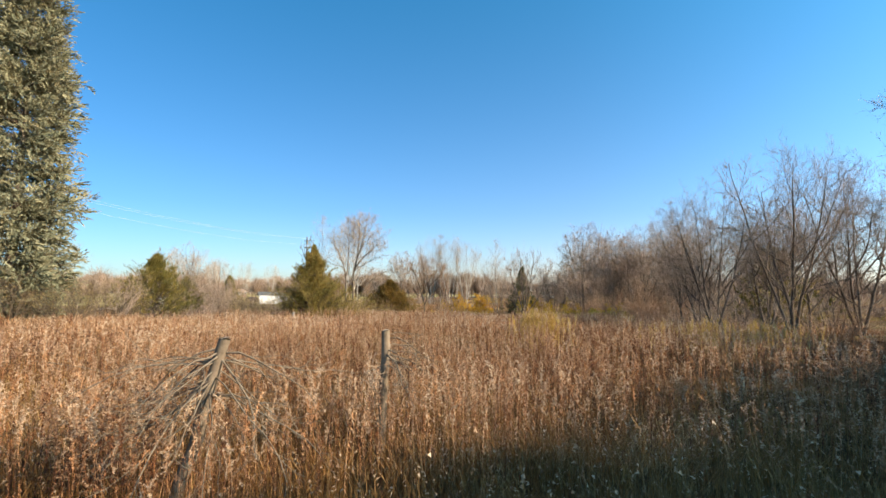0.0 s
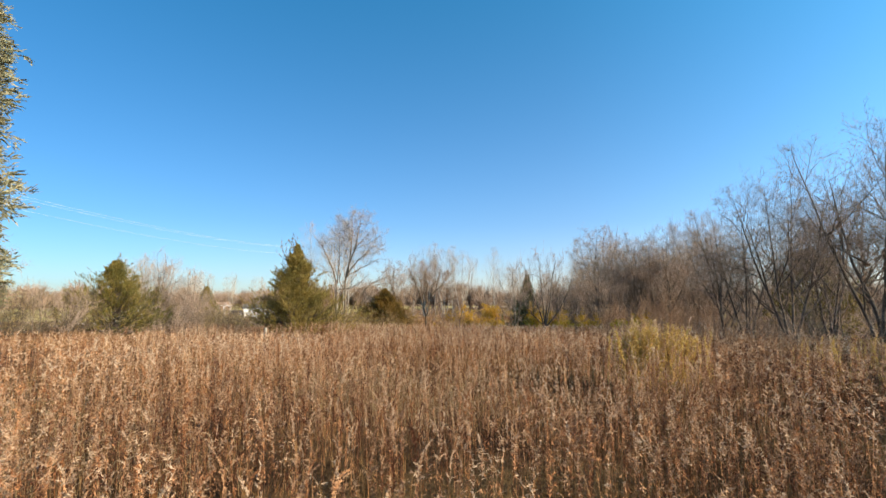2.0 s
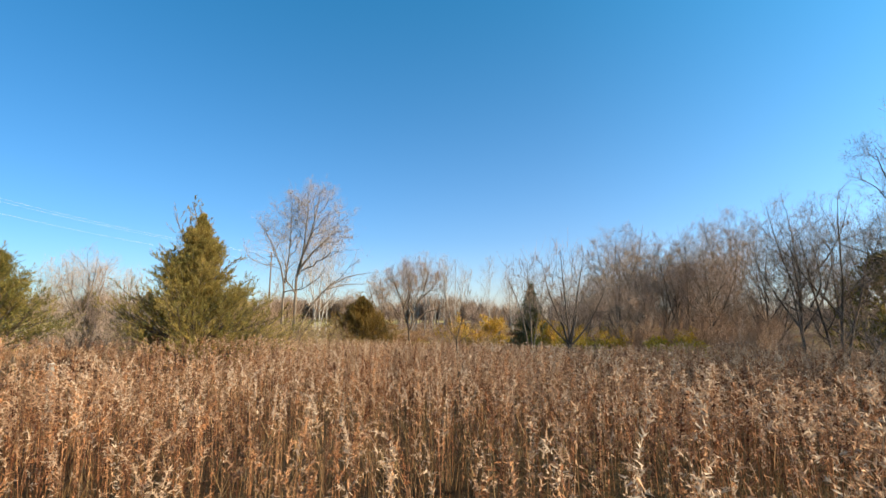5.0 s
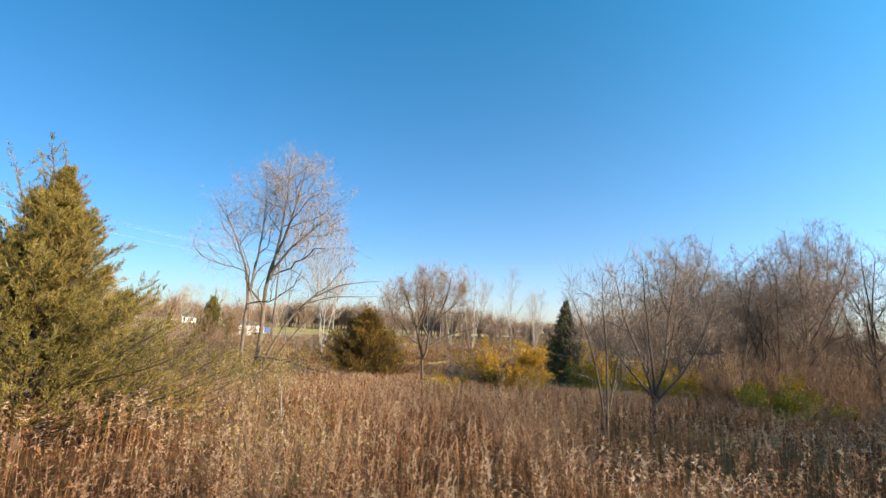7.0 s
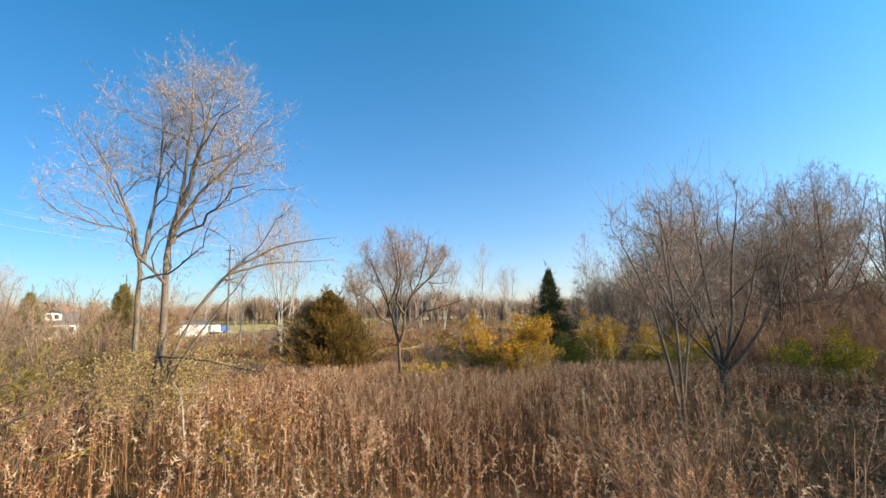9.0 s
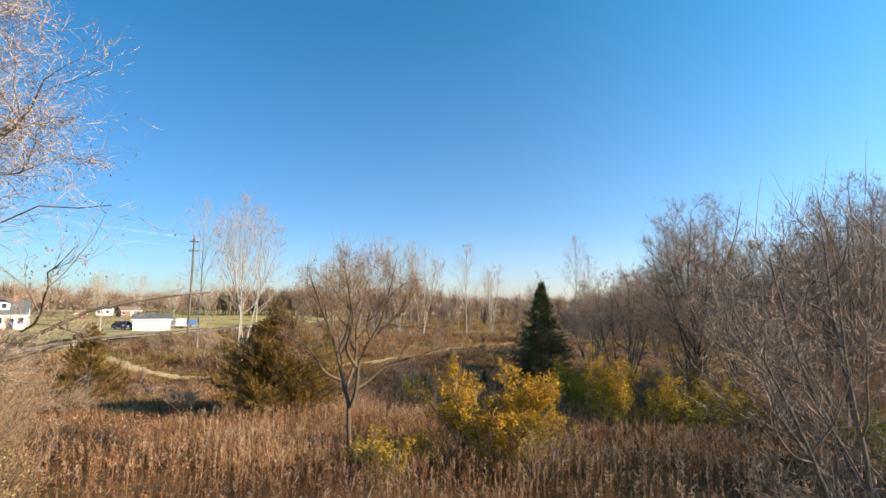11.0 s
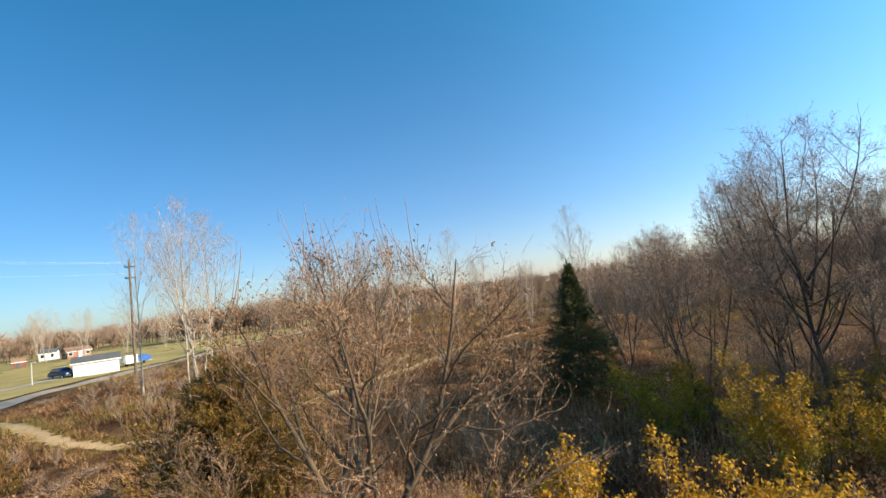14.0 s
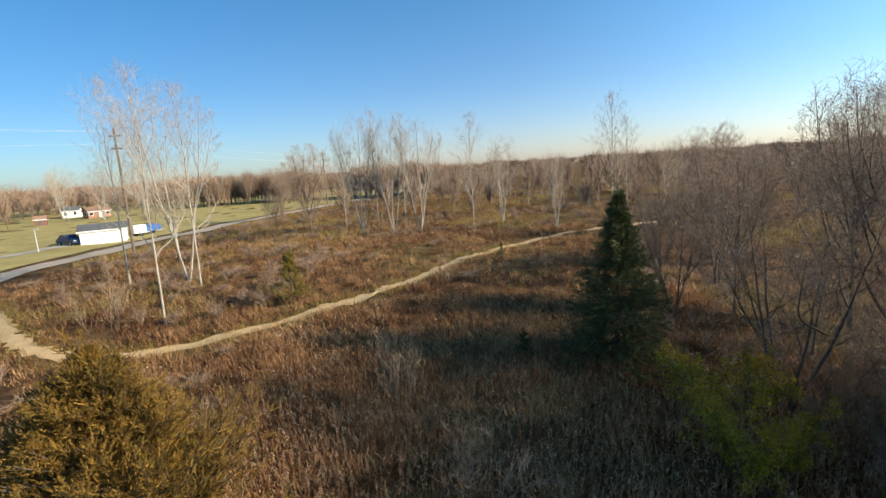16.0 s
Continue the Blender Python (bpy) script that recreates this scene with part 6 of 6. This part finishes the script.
def car(x, y, turn, mat, label):
    ob = thing("car", x, y, gz(x, y) + 0.14, label, "car", turn=turn)
    bm = bmesh.new()
    prof = [(-2.2, 0.35), (-2.25, 0.75), (-2.1, 0.98), (-1.75, 1.05), (-1.45, 1.55), (-1.1, 1.68), (0.45, 1.66), (1.1, 1.12), (1.9, 0.98), (2.22, 0.8), (2.25, 0.4)]
    rows = []
    for yy, k in ((-0.88, 0.96), (-0.92, 1.0), (0.92, 1.0), (0.88, 0.96)):
        rows.append([bm.verts.new((px * k, yy * (0.80 if pz > 1.3 else 1.0), pz)) for px, pz in prof])
    for a, b in zip(rows, rows[1:]):
        for i in range(len(prof)):
            j = (i + 1) % len(prof)
            bm.faces.new((a[i], a[j], b[j], b[i]))
    bm.faces.new(rows[0][::-1])
    bm.faces.new(rows[-1])
    bmesh.ops.recalc_face_normals(bm, faces=bm.faces)
    body = part("body", bm, mat, ob)
    for s in (-1, 1):
        for xx in (-0.85, 0.15):
            bm = bmesh.new()
            box(bm, xx, s * 0.80, 1.36, 0.85, 0.06, 0.38)
            part("window", bm, GLASS, body)
        for xx in (-1.35, 1.4):
            bm = bmesh.new()
            m = Matrix.Translation((xx, s * 0.84, 0.20)) @ Matrix.Rotation(math.pi / 2, 4, "X")
            bmesh.ops.create_cone(bm, cap_ends=True, segments=16, radius1=0.34, radius2=0.34, depth=0.22, matrix=m)
            wh = part("wheel", bm, TYRE, ob)
            bm = bmesh.new()
            m = Matrix.Translation((xx, s * 0.94, 0.20)) @ Matrix.Rotation(math.pi / 2, 4, "X")
            bmesh.ops.create_cone(bm, cap_ends=True, segments=12, radius1=0.20, radius2=0.20, depth=0.05, matrix=m)
            part("rim", bm, STEEL, wh)
    for s in (-0.6, 0.6):
        bm = bmesh.new()
        box(bm, 2.2, s, 0.72, 0.08, 0.35, 0.16)
        part("headlight", bm, STEEL, body)
    return ob


car(-66.6, 128.9, -22.0, BLUE, "dark blue car parked on the driveway by the garage")


def trailer(x, y, turn):
    ob = thing("utility_trailer", x, y, gz(x, y) + 0.1, "white box trailer parked beside the garage", "trailer", turn=turn)
    bm = bmesh.new()
    box(bm, 0, 0, 1.25, 2.2, 1.6, 1.5)
    bmesh.ops.bevel(bm, geom=bm.edges[:], offset=0.06, segments=2, affect="EDGES")
    part("body", bm, WHITE, ob)
    for s in (-1, 1):
        bm = bmesh.new()
        m = Matrix.Translation((0, s * 0.85, 0.22)) @ Matrix.Rotation(math.pi / 2, 4, "X")
        bmesh.ops.create_cone(bm, cap_ends=True, segments=16, radius1=0.32, radius2=0.32, depth=0.2, matrix=m)
        part("wheel", bm, TYRE, ob)
    bm = bmesh.new()
    box(bm, 1.5, 0, 0.5, 1.0, 0.1, 0.1)
    part("hitch", bm, STEEL, ob)


def covered_boat(x, y, turn):
    ob = thing("covered_boat", x, y, gz(x, y), "boat on a trailer under a blue tarp", "boat", turn=turn)
    bm = bmesh.new()
    rows = []
    for k in range(9):
        f = k / 8
        wdt = 1.05 * math.sin(math.pi * (0.12 + 0.80 * f)) ** 0.6
        top = 1.45 + 0.35 * math.sin(math.pi * f)
        rows.append([bm.verts.new((-2.4 + 4.8 * f, yy * wdt, zz)) for yy, zz in ((-1, 0.55), (-1.02, 1.15), (-0.5, top - 0.1), (0, top), (0.5, top - 0.1), (1.02, 1.15), (1, 0.55))])
    for a, b in zip(rows, rows[1:]):
        for i in range(6):
            bm.faces.new((a[i], b[i], b[i + 1], a[i + 1]))
    bm.faces.new(rows[0])
    bm.faces.new(rows[-1][::-1])
    part("tarp", bm, TARP, ob)
    bm = bmesh.new()
    box(bm, 0, 0, 0.45, 4.6, 1.5, 0.12)
    part("trailer_frame", bm, STEEL, ob)
    for s in (-1, 1):
        bm = bmesh.new()
        m = Matrix.Translation((-0.5, s * 0.85, 0.3)) @ Matrix.Rotation(math.pi / 2, 4, "X")
        bmesh.ops.create_cone(bm, cap_ends=True, segments=16, radius1=0.3, radius2=0.3, depth=0.18, matrix=m)
        part("wheel", bm, TYRE, ob)


trailer(-60.6, 137.6, 62)
covered_boat(-60.8, 141.8, 85)


def pole(x, y, h, label, lamp=False):
    ob = thing("utility_pole", x, y, gz(x, y) - 0.3, label, "pole", "utility poles along the road")
    part_np("shaft", *tubes(np.array([[(0, 0, f * (h + 0.3)) for f in np.linspace(0, 1, 6)]]), np.linspace(0.19, 0.12, 6)[None], 10), POLEWOOD, ob, smooth=True)
    for zz, L in ((h - 0.9, 1.5), (h - 2.4, 1.5)):
        bm = bmesh.new()
        box(bm, 0, 0.15, zz + 0.3, L, 0.10, 0.13)
        arm = part("crossarm", bm, POLEWOOD, ob)
        for s in (-1.15, -0.5, 0.5, 1.15):
            bm = bmesh.new()
            bmesh.ops.create_cone(bm, cap_ends=True, segments=8, radius1=0.06, radius2=0.035, depth=0.22, matrix=Matrix.Translation((s * L / 2.6, 0.15, zz + 0.48)))
            part("insulator", bm, STEEL, arm)
    return ob


POLES = [(-53.0, 42.0, 15.4), (-43.4, 109.5, 15.8), (-38.5, 191.0, 15.4), (-33.0, 270.0, 15.4)]
for x, y, h in POLES:
    pole(x, y, h, "tall wooden utility pole with crossarms beside the road")


WIRE = painted("aluminium_wire", (0.6, 0.59, 0.57), 0.5, 0.05)


def wire(a, b, sag, r=0.008):
    f = np.linspace(0, 1, 25)[:, None]
    pts = np.array(a) * (1 - f) + np.array(b) * f - np.array([0, 0, 1.0]) * sag * 4 * f * (1 - f)
    o = new("power_line", tri_mesh("power_line", *tubes(pts[None], np.full((1, 25), r), 4), [WIRE]))
    return tagged(o, "thin power line strung between the poles", "cable", "power lines")


for (x0, y0, h0), (x1, y1, h1) in zip(POLES, POLES[1:]):
    for dx, dz in ((-0.66, -0.3), (0.66, -0.3), (0.66, -1.8)):
        wire((x0 + dx, y0 + 0.15, gz(x0, y0) + h0 + dz), (x1 + dx, y1 + 0.15, gz(x1, y1) + h1 + dz), 1.4)


def yard_pole(x, y, h, label):
    ob = thing("yard_pole", x, y, gz(x, y) - 0.1, label, "pole")
    part_np("shaft", *tubes(np.array([[(0, 0, 0), (0, 0, h * 0.5), (0, 0, h)]]), np.array([[0.09, 0.08, 0.06]]), 8), STEEL, ob)
    bm = bmesh.new()
    box(bm, 0.25, 0, h, 0.7, 0.22, 0.14)
    part("lamp_head", bm, STEEL, ob)


yard_pole(-65.6, 121.2, 3.6, "thin pale yard light pole on the lawn")
